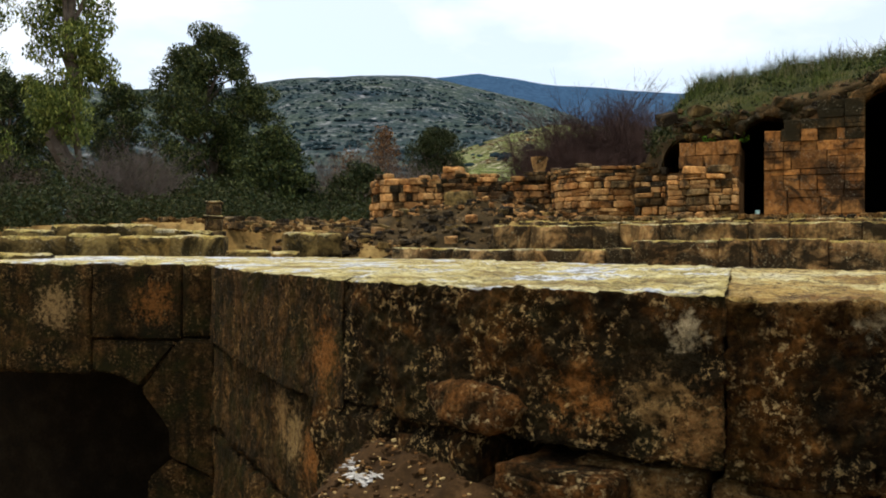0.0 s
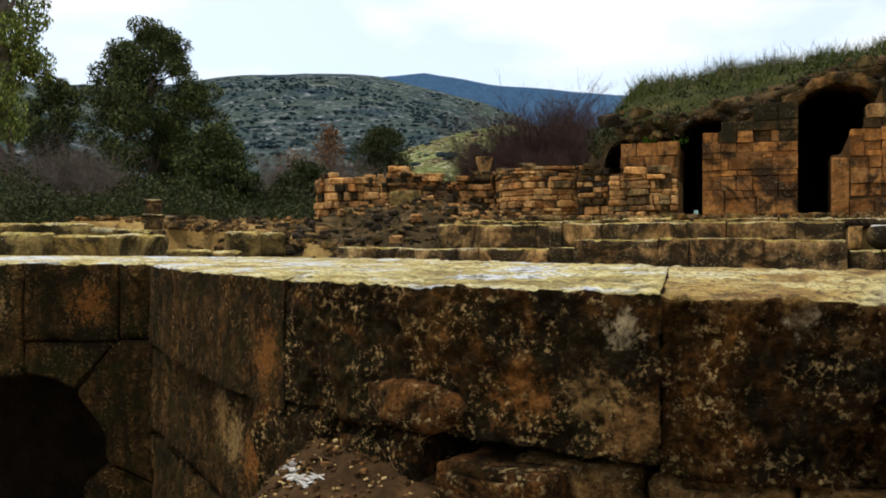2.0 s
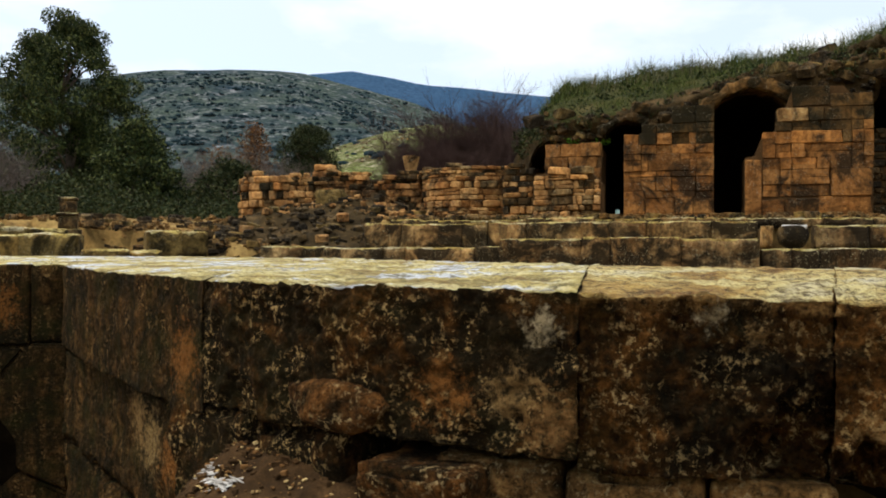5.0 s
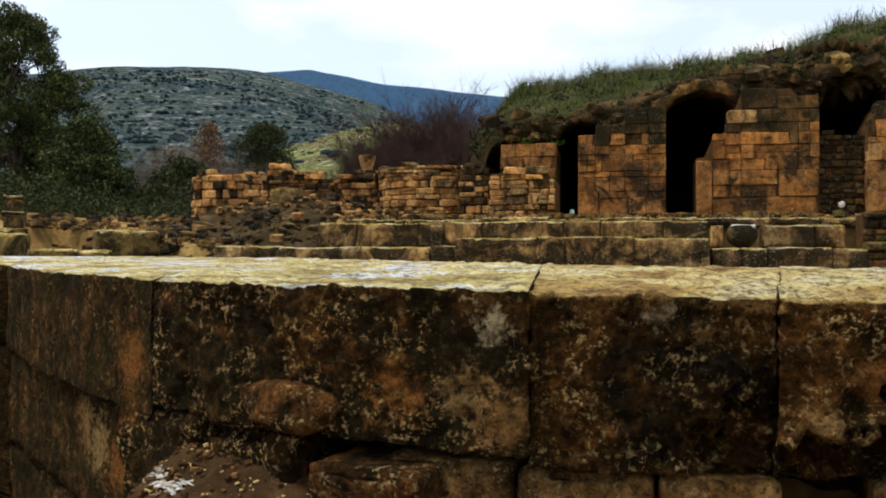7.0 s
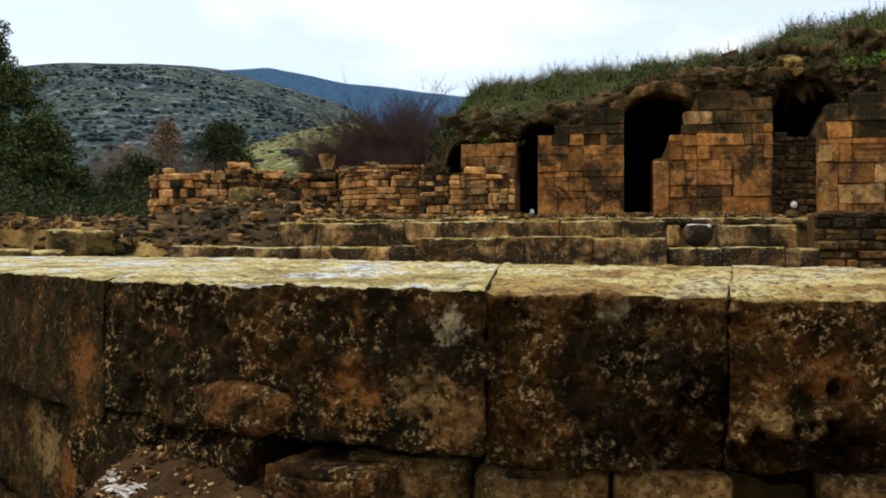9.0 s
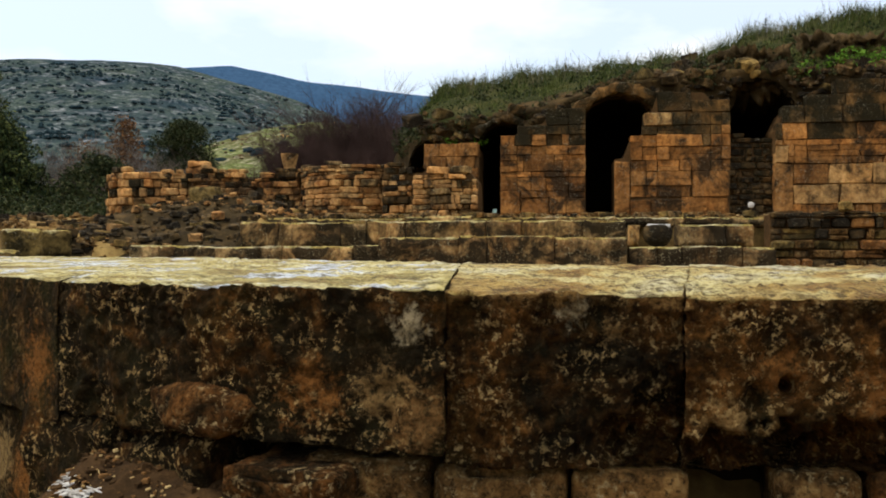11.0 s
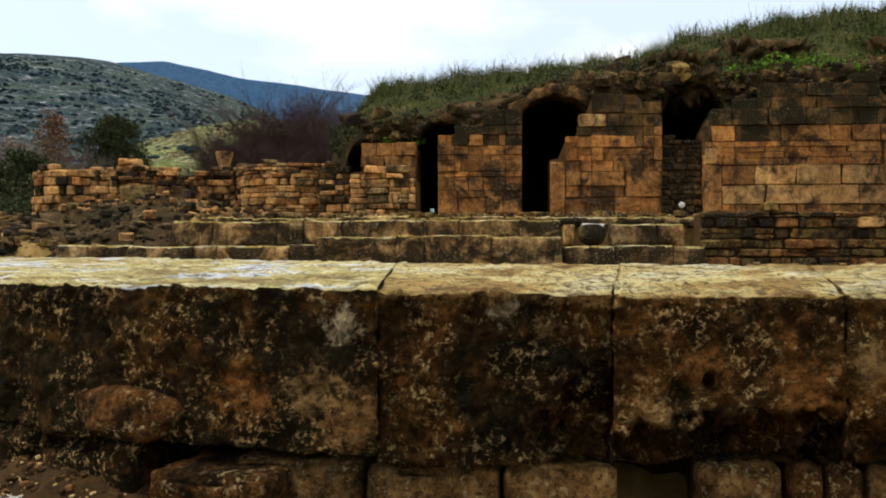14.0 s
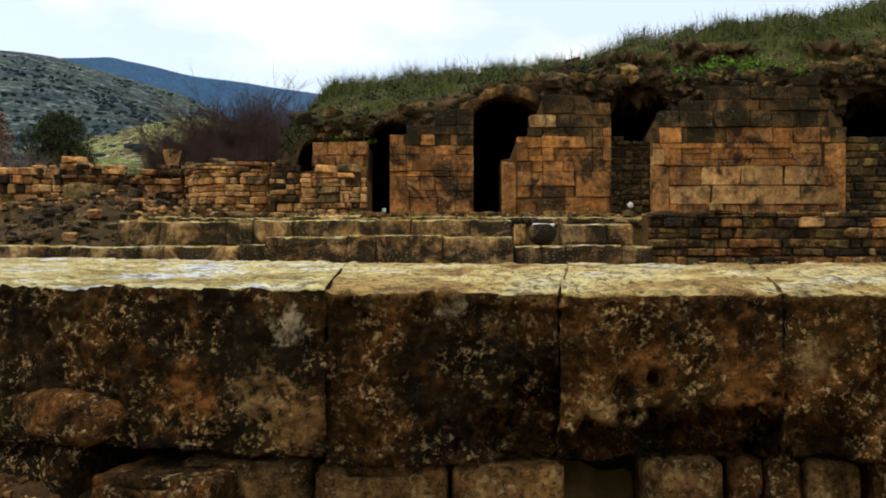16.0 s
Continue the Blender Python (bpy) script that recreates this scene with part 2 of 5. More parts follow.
# near-black stone: the shade inside openings is put into its colour
M_SHADED = earthy("shaded_vault_stone", (0.009, 0.007, 0.004), (0.016, 0.011, 0.006), (0.03, 0.022, 0.012), 2.0)
M_BANK = earthy("bank_earth", (0.018, 0.013, 0.006), (0.045, 0.03, 0.012), (0.12, 0.076, 0.03), 2.6)
M_TURF = earthy("mound_turf", (0.018, 0.02, 0.006), (0.035, 0.04, 0.01), (0.08, 0.065, 0.022), 1.2)
M_WHITE = earthy("white_weathered", (0.3, 0.28, 0.24), (0.48, 0.46, 0.42), (0.66, 0.65, 0.61), 8)
M_TEAL = earthy("pale_teal_plastic", (0.35, 0.6, 0.55), (0.45, 0.68, 0.62), (0.6, 0.75, 0.7), 8, 0.05, 0.4)
M_BARK = earthy("grey_bark", (0.08, 0.06, 0.045), (0.14, 0.11, 0.085), (0.22, 0.19, 0.15), 3.0)
M_TWIG = earthy("bare_twigs", (0.09, 0.07, 0.058), (0.13, 0.105, 0.088), (0.18, 0.15, 0.125), 2.0)
M_REDTWIG = earthy("reddish_bare_twigs", (0.035, 0.021, 0.018), (0.055, 0.033, 0.027), (0.08, 0.05, 0.042), 2.0)
M_LEAF_DARK = leafy("dark_eucalyptus_leaf", (0.009, 0.016, 0.005), (0.024, 0.038, 0.01), (0.11, 0.12, 0.034))
M_LEAF_LIGHT = leafy("light_eucalyptus_leaf", (0.035, 0.053, 0.012), (0.1, 0.13, 0.026), (0.29, 0.31, 0.075))
M_LEAF_SCRUB = leafy("scrub_leaf", (0.010, 0.016, 0.005), (0.02, 0.029, 0.008), (0.055, 0.055, 0.018))
M_GRASS = leafy("tall_grass", (0.02, 0.032, 0.006), (0.05, 0.075, 0.012), (0.14, 0.13, 0.045))
M_LEAF_RUST = leafy("rusty_autumn_leaf", (0.06, 0.03, 0.012), (0.12, 0.055, 0.02), (0.18, 0.09, 0.03))
M_STALK = leafy("dry_stalk", (0.05, 0.05, 0.025), (0.1, 0.09, 0.045), (0.17, 0.14, 0.07))
M_HERB = leafy("bright_herb", (0.035, 0.08, 0.006), (0.07, 0.15, 0.012), (0.1, 0.2, 0.02))


def hill_material(name, base, grass, rock, scale, rock_at, dark=0.45):
    n = Nodes(name, 1.0, 0.0)
    colour = n.ramp(n.noise(scale, 8, 0.65), (0.35, base), (0.65, grass))
    colour = n.mix(n.ramp(n.noise(scale * 7, 9, 0.75), (rock_at, 0.0), (rock_at + 0.12, 0.85)), colour, rock)
    colour = n.mix(n.ramp(n.noise(scale * 22, 7, 0.75), (0.42, 0.8), (0.54, 0.0)), colour, tuple(dark * v for v in base))
    return n.done(colour)


# hill colours carry a blue-grey tint that stands for haze
M_HILL = hill_material("rocky_hillside_hazed", (0.019, 0.034, 0.046), (0.062, 0.08, 0.058), (0.22, 0.225, 0.23), 0.0075, 0.52)
# the ridge's blue is distance haze painted as surface colour
M_FARHILL = hill_material("distant_hazed_blue_ridge", (0.028, 0.062, 0.115), (0.04, 0.08, 0.14), (0.055, 0.095, 0.155), 0.002, 0.6, 0.8)
M_SLOPE = hill_material("grassy_stony_slope", (0.075, 0.062, 0.03), (0.12, 0.16, 0.045), (0.36, 0.33, 0.24), 0.1, 0.5, 0.3)
# shrub green shifted to blue, haze included in the colour
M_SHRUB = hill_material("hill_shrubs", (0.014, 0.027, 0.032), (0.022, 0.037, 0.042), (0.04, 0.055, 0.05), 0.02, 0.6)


# ---- building helpers ----
def part(name, bm, material, parent=None, label=""):
    """Links a bmesh as one mesh object, under a thing or a part."""
    me = bpy.data.meshes.new(name)
    bm.to_mesh(me)
    bm.free()
    for m in material if isinstance(material, (list, tuple)) else (material,):
        me.materials.append(m)
    ob = new(name, me)
    ob.parent = parent
    if label:
        ob["label"] = label
    return ob


def from_lists(name, verts, faces, material, parent=None, smooth=False):
    me = bpy.data.meshes.new(name)
    me.from_pydata(verts, [], faces)
    for m in material if isinstance(material, (list, tuple)) else (material,):
        me.materials.append(m)
    if smooth:
        me.polygons.foreach_set("use_smooth", [True] * len(faces))
    ob = new(name, me)
    ob.parent = parent
    return ob


def lerp(table, x):
    """Value of a table of (x, value) pairs at x."""
    xs, ys = zip(*table)
    return float(np.interp(x, xs, ys))


def fbm(p, size, octaves=4, seed=0.0):
    return noise.fractal(Vector(p) / size + Vector((seed * 3.7, seed * 1.3, seed * 5.1)), 0.9, 2.1, octaves)


def stations(length, r, step):
    """Cuts along an edge, closer near both ends where it is rounded."""
    inner = max(1, int((length - 2 * r) / step))
    mid = [r + (length - 2 * r) * i / inner for i in range(inner + 1)]
    return [0, r * 0.3, r * 0.62] + mid + [length - r * 0.62, length - r * 0.3, length]


def rough_block(bm, plan, z0, z1, r=0.03, step=0.06, amp=0.012, seed=0, chips=0.0, tilt=0.0, top_mat=1, bow=0.0, worn=0.0, dents=(), rough=1.0, pits=0.0, fine=0.0):
    """A weathered ashlar over a four-cornered plan (front left, front right, back right, back left).
    tilt: how much higher the back of its top lies. chips: depth of broken edges. bow: how far its front
    bulges; worn: how far its upper front edge is worn down; dents: hollows (x, y, z, radius, depth);
    pits: depth of the crumbled relief of its front; fine: closer cuts on the front."""
    fl, fr, br, bl = [Vector((*p, 0)) for p in plan]
    lx, ly, lz = (fr - fl).length, ((bl - fl).length + (br - fr).length) / 2, z1 - z0
    r = min(r, lx * 0.4, ly * 0.4, lz * 0.4)
    sx, sy, sz = stations(lx, r, fine or step), stations(ly, r, max(step, ly / (26 if fine else 14))), stations(lz, r, fine or step)
    nx, ny, nz = len(sx) - 1, len(sy) - 1, len(sz) - 1
    made = {}

    def vert(i, j, k):
        key = (i, j, k)
        if key not in made:
            p = Vector((sx[i], sy[j], sz[k]))
            q = Vector((min(max(p.x, r), lx - r), min(max(p.y, r), ly - r), min(max(p.z, r), lz - r)))
            d = p - q
            n = d.normalized()
            edge = sum(1 for v, m in ((d.x, r), (d.y, r), (d.z, r)) if abs(v) > 0.3 * m)
            p = q + n * r
            u, v = p.x / lx, p.y / ly
            w = fl.lerp(fr, u).lerp(bl.lerp(br, u), v)
            w.z = z0 + p.z + tilt * v * (p.z / lz)
            along = (fr - fl).normalized()
            back = Vector((-along.y, along.x, 0))
            nn = along * n.x + back * n.y + Vector((0, 0, n.z))
            w -= back * bow * 4 * u * (1 - u) * (1 - v)
            h = amp * (1.2 * fbm(w, 0.35, 4, seed) + rough * 0.6 * fbm(w, 0.09, 3, seed + 9))
            h *= 0.2 if abs(n.x) > 0.75 else 0.5 if n.z > 0.75 else 1.0
            if pits and n.z > -0.75 and v < 0.75:
                worn_in = 0.55 + 0.9 * fbm(w, 0.5, 2, seed + 12)  # smoother and rougher stretches
                rim = min(1.0, 0.25 + (lz - p.z) / 0.06) if n.z < 0.75 else 0.5
                crumb = abs(fbm(w, 0.075, 3, seed + 6)) - 0.25 + 0.6 * fbm(w, 0.03, 2, seed + 8)
                h += pits * min(max(worn_in, 0.15), 1.2) * crumb * rim
            if chips and edge >= 2:
                aside = abs(d.x) > 0.3 * r
                h -= chips * max(0.0, fbm(w, 0.22, 3, seed + 4) + 0.12) * (0.0 if aside else 1.6)
            if worn and p.z > lz - 0.22 and p.y < 0.45:
                k = (1 - (lz - p.z) / 0.22) * (1 - p.y / 0.45)
                w.z -= worn * k * k * (1.0 + 0.5 * fbm(w, 0.2, 4, seed + 2))
            for x, y, z, rad, deep in dents:
                q = ((w - Vector((x, y, z))).length + 0.5 * rad * fbm(w, 0.08, 3, seed)) / rad
                if q < 1:
                    w += back * deep * (1 - q * q)
            made[key] = bm.verts.new(w + nn * h)
        return made[key]

    def face(vs, top=False):
        f = bm.faces.new(vs)
        f.smooth = True
        # top faces take the paler material, lit tone included
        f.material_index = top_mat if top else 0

    for i in range(nx):
        for k in range(nz):
            face((vert(i, 0, k), vert(i + 1, 0, k), vert(i + 1, 0, k + 1), vert(i, 0, k + 1)))
            face((vert(i + 1, ny, k), vert(i, ny, k), vert(i, ny, k + 1), vert(i + 1, ny, k + 1)))
    for j in range(ny):
        for k in range(nz):
            face((vert(0, j + 1, k), vert(0, j, k), vert(0, j, k + 1), vert(0, j + 1, k + 1)))
            face((vert(nx, j, k), vert(nx, j + 1, k), vert(nx, j + 1, k + 1), vert(nx, j, k + 1)))
    for i in range(nx):
        for j in range(ny):
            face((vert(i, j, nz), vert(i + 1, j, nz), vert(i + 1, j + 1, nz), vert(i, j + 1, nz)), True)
            face((vert(i, j + 1, 0), vert(i + 1, j + 1, 0), vert(i + 1, j, 0), vert(i, j, 0)))


STONES = {}


def stone_mesh(variant, material):
    """A unit stone with broken arrises, standing on its base; few triangles, shared by many stones."""
    key = (variant, material.name)
    if key not in STONES:
        rng = random.Random(100 + variant)
        bm = bmesh.new()
        bmesh.ops.create_cube(bm, size=1.0)
        for v in bm.verts:
            v.co += Vector([rng.uniform(-0.075, 0.04) * (1 if c > 0 else -1) * (0.55 if variant > 23 else 1.0) for c in v.co])
        bmesh.ops.bevel(bm, geom=bm.edges[:], offset=(0.07 + 0.05 * rng.random()) if variant < 12 else (0.1 + 0.08 * rng.random()) if variant < 24 else 0.028 + 0.022 * rng.random(), segments=1, affect="EDGES", profile=0.5)
        for v in bm.verts:
            v.co += Vector([rng.uniform(-0.035, 0.035) * (0.6 if variant > 23 else 1.0) for _ in range(3)])
            v.co.z += 0.5
        me = bpy.data.meshes.new("stone")
        bm.to_mesh(me)
        bm.free()
        me.materials.append(material)
        STONES[key] = me
    return STONES[key]


def lay(parent, material, rng, x, y, z, w, d, h, turn=0.0, lean=0.0, name="stone", round_=False):
    """One stone of that size with its base centre at x, y, z, turned in degrees."""
    ob = new(name, stone_mesh(rng.randrange(12) + (24 if round_ == "crisp" else 12 if round_ else 0), material))
    ob.parent = parent
    ob.matrix_basis = pose(x, y, z, rng.uniform(-lean, lean), rng.uniform(-lean, lean), turn) @ Matrix.Diagonal((w, d, h, 1))
    return ob


def straight(x0, y0, x1, y1):
    length = math.hypot(x1 - x0, y1 - y0)
    turn = math.degrees(math.atan2(y1 - y0, x1 - x0))
    return length, lambda s: (x0 + (x1 - x0) * s / length, y0 + (y1 - y0) * s / length, turn)


def arc(cx, cy, r, a0, a1):
    """A curved wall line: angles in degrees from +x, running so that its outside faces the right of travel."""
    length = abs(radians(a1 - a0)) * r

    def at(s):
        a = a0 + (a1 - a0) * s / length
        return cx + r * math.cos(radians(a)), cy + r * math.sin(radians(a)), a + 90 * (1 if a1 > a0 else -1)
    return length, at


def masonry(name, line, z0, top, course, width, depth, material, label, seed, category="ruined wall", proud=0.032, gap=0.004, jitter=0.35, group="", split=0.0, upper=None, round_=False, breaks=(), fixed=()):
    """A wall of single stones in courses before a rough core, along a line, up to the height that top(s) gives."""
    length, at = line
    rng = random.Random(seed)
    bm = bmesh.new()
    count = max(4, int(length / 0.15))
    rings = []
    for i in range(count + 1):
        s = length * i / count
        x, y, turn = at(s)
        side = Vector((-math.sin(radians(turn)), math.cos(radians(turn)), 0))
        base = Vector((x, y, 0))
        zt = max(z0 + 0.02, top(s) - 0.07 - 0.03 * rng.random())
        inset = proud + 0.03
        rings.append([bm.verts.new(base + side * a + Vector((0, 0, z))) for a, z in ((inset, z0 - 0.12), (inset, zt), (depth, zt - 0.02), (depth, z0 - 0.12))])
    for a, b in zip(rings, rings[1:]):
        for k in range(3):
            bm.faces.new((a[k], b[k], b[k + 1], a[k + 1]))
    bm.faces.new(rings[0][::-1])
    bm.faces.new(rings[-1])
    wall = part(name, bm, M_MORTAR)
    tagged(wall, label, category, group, "structure")
    for s0, s1, a, b, m in fixed:  # single large stones set upright or laid by themselves
        x, y, turn = at((s0 + s1) / 2)
        sx, sy = -math.sin(radians(turn)), math.cos(radians(turn))
        off = 0.2 + rng.uniform(-proud, proud) * 0.6
        lay(wall, m, rng, x + sx * off, y + sy * off, a, s1 - s0 - gap, 0.4, b - a - gap, turn, 0.3, round_=round_)
    z = z0
    while True:
        h = (course(z) if callable(course) else course) * rng.uniform(1 - jitter * 0.6, 1 + jitter * 0.6)
        for f in fixed:  # courses meet the beds of the large stones
            for bed in (f[2], f[3]):
                if z + 0.05 < bed < z + 1.35 * h:
                    h = bed - z
        s = -width * rng.uniform(0.0, 0.3)
        while s < length - 0.3 * width:
            w = width * rng.uniform(1 - jitter, 1 + 1.4 * jitter)
            for b in breaks:
                if s + 0.06 < b < s + w:
                    w = b - s
            for f in fixed:
                if f[2] < z + 0.5 * h < f[3]:
                    if f[0] - 0.02 <= s < f[1] - 0.01:
                        s = f[1]
                    elif s < f[0] < s + w:
                        w = f[0] - s
            s0, s1 = max(s, 0.0), min(s + w, length)
            if s0 >= s1:
                s += max(w, 0.01)
                continue
            s += w
            mid = (s0 + s1) / 2
            if s1 - s0 < 0.25 * min(width, 0.3) or z + 0.62 * h > top(mid):
                continue
            x, y, turn = at(mid)
            d = min(depth, rng.uniform(0.8, 1.2) * max(h, 0.2))
            off = d / 2 + rng.uniform(-proud, proud)
            sx, sy = -math.sin(radians(turn)), math.cos(radians(turn))
            m = rng.choice(material) if isinstance(material, tuple) else material
            m = upper[1] if upper and z + rng.uniform(-0.15, 0.15) > upper[0] else m
            if rng.random() < split:  # two thin stones in place of one
                cut = h * rng.uniform(0.4, 0.6)
                lay(wall, m, rng, x + sx * off, y + sy * off, z, s1 - s0 - gap, d, cut - gap, turn + rng.uniform(-1.5, 1.5), 3.0 if round_ is True else 0.5, round_=round_)
                lay(wall, m, rng, x + sx * off, y + sy * off + 0.012, z + cut, s1 - s0 - gap, d, h - cut - gap, turn + rng.uniform(-1.5, 1.5), 3.0 if round_ is True else 0.5, round_=round_)
            else:
                lay(wall, m, rng, x + sx * off, y + sy * off, z, s1 - s0 - gap, d, h - gap, turn + rng.uniform(-1.5, 1.5), 3.0 if round_ is True else 0.5, round_=round_)
        z += h
        if z > z0 + 6 or z > max(top(length * k / 40) for k in range(41)):
            break
    return wall


def gravel(name, label, spots, material, seed, lo, hi, parent=None):
    """Many small angular stones in one mesh, bedded at the given spots."""
    rng = random.Random(seed)
    shapes = [stone_mesh(v, M_RUBBLE) for v in range(8, 24)]
    shapes = [([tuple(v.co) for v in m.vertices], [tuple(p.vertices) for p in m.polygons]) for m in shapes]
    vs, fs = [], []
    for x, y, z in spots:
        s = lo + (hi - lo) * rng.random() ** 2
        m = pose(x, y, z - 0.25 * s, rng.uniform(-20, 20), rng.uniform(-20, 20), rng.uniform(0, 360)) @ Matrix.Diagonal((s * rng.uniform(1, 2), s * rng.uniform(0.8, 1.4), s * rng.uniform(0.6, 1), 1))
        k = len(vs)
        cs, ps = rng.choice(shapes)
        vs += [tuple(m @ Vector(c)) for c in cs]
        fs += [tuple(k + i for i in p) for p in ps]
    ob = from_lists(name, vs, fs, material, parent)
    tagged(ob, label, "" if parent else "stones", kind="stuff")
    return ob


# ---- ground ----
def ground_height(x, y):
    r = math.hypot(x, y)
    face = lerp(((-40, 22), (-11, 13.0), (-6.4, 12.6), (-4.6, 7.6), (-2.6, 4.9), (-1.0, 4.1), (8, 4.1), (40, 4.1)), x)
    low, high = lerp(((-4.8, -3.4), (-2.9, 0.0), (-2.0, 0.35)), x), 1.22
    k = min(max((y - face) / 0.8, 0.0), 1.0)
    h = low + (high - low) * k
    if k > 0:
        left = min(max((-x - 4) / 6, 0.0), 1.0)
        h += left * min(max((r - 11) / 9, 0.0), 1.0) * 1.05
        h += min(max((y - 13) / 3, 0.0), 1.0) * 0.6 * (1 - left)
        h += min(max((r - 30) / 80, 0.0), 1.0) * 0.6
    return h + 0.03 * fbm((x, y, 0), 0.8, 4) * min(1.0, r / 3 + 0.2)


def build_ground():
    radii = [0.0] + [0.6 * 1.085 ** i for i in range(112)]
    sectors = 240
    verts, faces = [(0, 0, ground_height(0, 0))], []
    for r in radii[1:]:
        for k in range(sectors):
            a = 2 * math.pi * k / sectors
            x, y = r * math.sin(a), r * math.cos(a)
            verts.append((x, y, ground_height(x, y)))
    for k in range(sectors):
        faces.append((0, 1 + (k + 1) % sectors, 1 + k))
    for i in range(len(radii) - 2):
        for k in range(sectors):
            a, b = 1 + i * sectors + k, 1 + i * sectors + (k + 1) % sectors
            faces.append((a, b, b + sectors, a + sectors))
    ob = from_lists("ground", verts, faces, M_GROUND, smooth=True)
    tagged(ob, "ochre earth ground with thin dry turf", "ground", kind="structure")


build_ground()


# ---- hills ----
def hill(name, label, crest, r0, r1, r2, base, material, bumps, seed, a_step=0.25, rows=46):
    """A ridge seen far off: crest is a table of bearing and height of its skyline, at distance r1."""
    a0, a1 = crest[0][0], crest[-1][0]
    na = int((a1 - a0) / a_step)
    verts, faces = [], []
    for j in range(rows + 1):
        u = j / rows
        r = r0 + (r1 - r0) * (u / 0.75) if u < 0.75 else r1 + (r2 - r1) * (u - 0.75) / 0.25
        for i in range(na + 1):
            a = radians(a0 + (a1 - a0) * i / na)
            top = lerp(crest, math.degrees(a))
            x, y = r * math.sin(a), r * math.cos(a)
            rise = u / 0.75 if u < 0.75 else 1 - ((u - 0.75) / 0.25) ** 2
            rise = rise ** 1.15 if u < 0.75 else rise
            n = fbm((x, y, 0), bumps * 4, 5, seed)
            h = base + (top - base) * rise + n * bumps * 0.35 * min(1, 3.2 * rise * (1.06 - rise) + 0.04)
            verts.append((x, y, h))
    for j in range(rows):
        for i in range(na):
            k = j * (na + 1) + i
            faces.append((k, k + 1, k + na + 2, k + na + 1))
    ob = from_lists(name, verts, faces, material, smooth=True)
    tagged(ob, label, "hill", kind="structure")
    return verts


RIDGE = ((-75, 250), (-58, 285), (-45, 305), (-38.4, 324), (-35.3, 342), (-32, 353), (-30.1, 357), (-27, 355.5), (-25.4, 350), (-23.8, 341), (-22.2, 331), (-20.7, 322), (-17.6, 298), (-15.3, 272), (-10, 180), (-4, 60))
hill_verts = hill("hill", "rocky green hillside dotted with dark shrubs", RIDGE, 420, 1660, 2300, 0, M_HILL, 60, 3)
FAR_RIDGE = ((-60, 700), (-34, 810), (-28, 872), (-24.8, 917), (-22.1, 936), (-19.8, 913), (-16.6, 871), (-13.2, 847), (-9.2, 814), (-4, 770), (2, 650), (20, 500))
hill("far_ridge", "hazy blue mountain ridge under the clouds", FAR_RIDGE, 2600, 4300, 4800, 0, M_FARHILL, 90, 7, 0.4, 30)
SLOPE = ((-50, 4), (-36, 7), (-29, 11), (-26, 16), (-23.4, 20), (-19.7, 23), (-16.9, 24.5), (-12, 24), (-6, 20), (4, 12))
slope_verts = hill("near_slope", "grassy slope with pale stones and terraces", SLOPE, 55, 150, 190, 1.5, M_SLOPE, 3.0, 5, 0.3, 40)


def shrubs(name, label, verts, count, lo, hi, keep, seed, material):
    """Low shrubs scattered over a hillside: many lumps of a few faces each."""
    rng = random.Random(seed)
    ico = [(0, 0, 1), (0.9, 0, 0.45), (0.28, 0.85, 0.45), (-0.72, 0.53, 0.45), (-0.72, -0.53, 0.45), (0.28, -0.85, 0.45)]
    base = [(1.0, 0.3, -0.3), (-0.1, 1.0, -0.3), (-1.0, 0.1, -0.3), (-0.3, -1.0, -0.3), (0.7, -0.7, -0.3)]
    vs, fs = [], []
    made = 0
    while made < count:
        p = Vector(rng.choice(verts))
        if not keep(p):
            continue
        s = rng.uniform(lo, hi)
        p += Vector((rng.uniform(-1, 1), rng.uniform(-1, 1), 0)) * hi * 3
        k = len(vs)
        for q in ico + base:
            vs.append(tuple(p + Vector((q[0] * rng.uniform(0.6, 1.3), q[1] * rng.uniform(0.6, 1.3), q[2] * rng.uniform(0.5, 0.9))) * s))
        for a in range(5):
            b = (a + 1) % 5
            fs += [(k, k + 1 + a, k + 1 + b), (k + 1 + a, k + 6 + a, k + 1 + b), (k + 1 + b, k + 6 + a, k + 6 + b)]
        made += 1
    ob = from_lists(name, vs, fs, material, smooth=True)
    tagged(ob, label, "shrubs", kind="stuff")


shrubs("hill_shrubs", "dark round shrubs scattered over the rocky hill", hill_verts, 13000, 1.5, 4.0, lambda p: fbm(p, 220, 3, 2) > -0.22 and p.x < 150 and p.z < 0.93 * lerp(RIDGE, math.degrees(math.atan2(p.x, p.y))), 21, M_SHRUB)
shrubs("slope_shrubs", "small dark shrubs on the grassy slope", slope_verts, 420, 0.3, 1.1, lambda p: fbm(p, 14, 2, 4) > -0.1 and p.z > 3, 22, M_SHRUB)
shrubs("slope_rocks", "pale boulders lying on the grassy slope", slope_verts, 1300, 0.1, 0.42, lambda p: fbm(p, 9, 2, 8) > 0.0 and p.z > 2.5, 23, M_STEP)


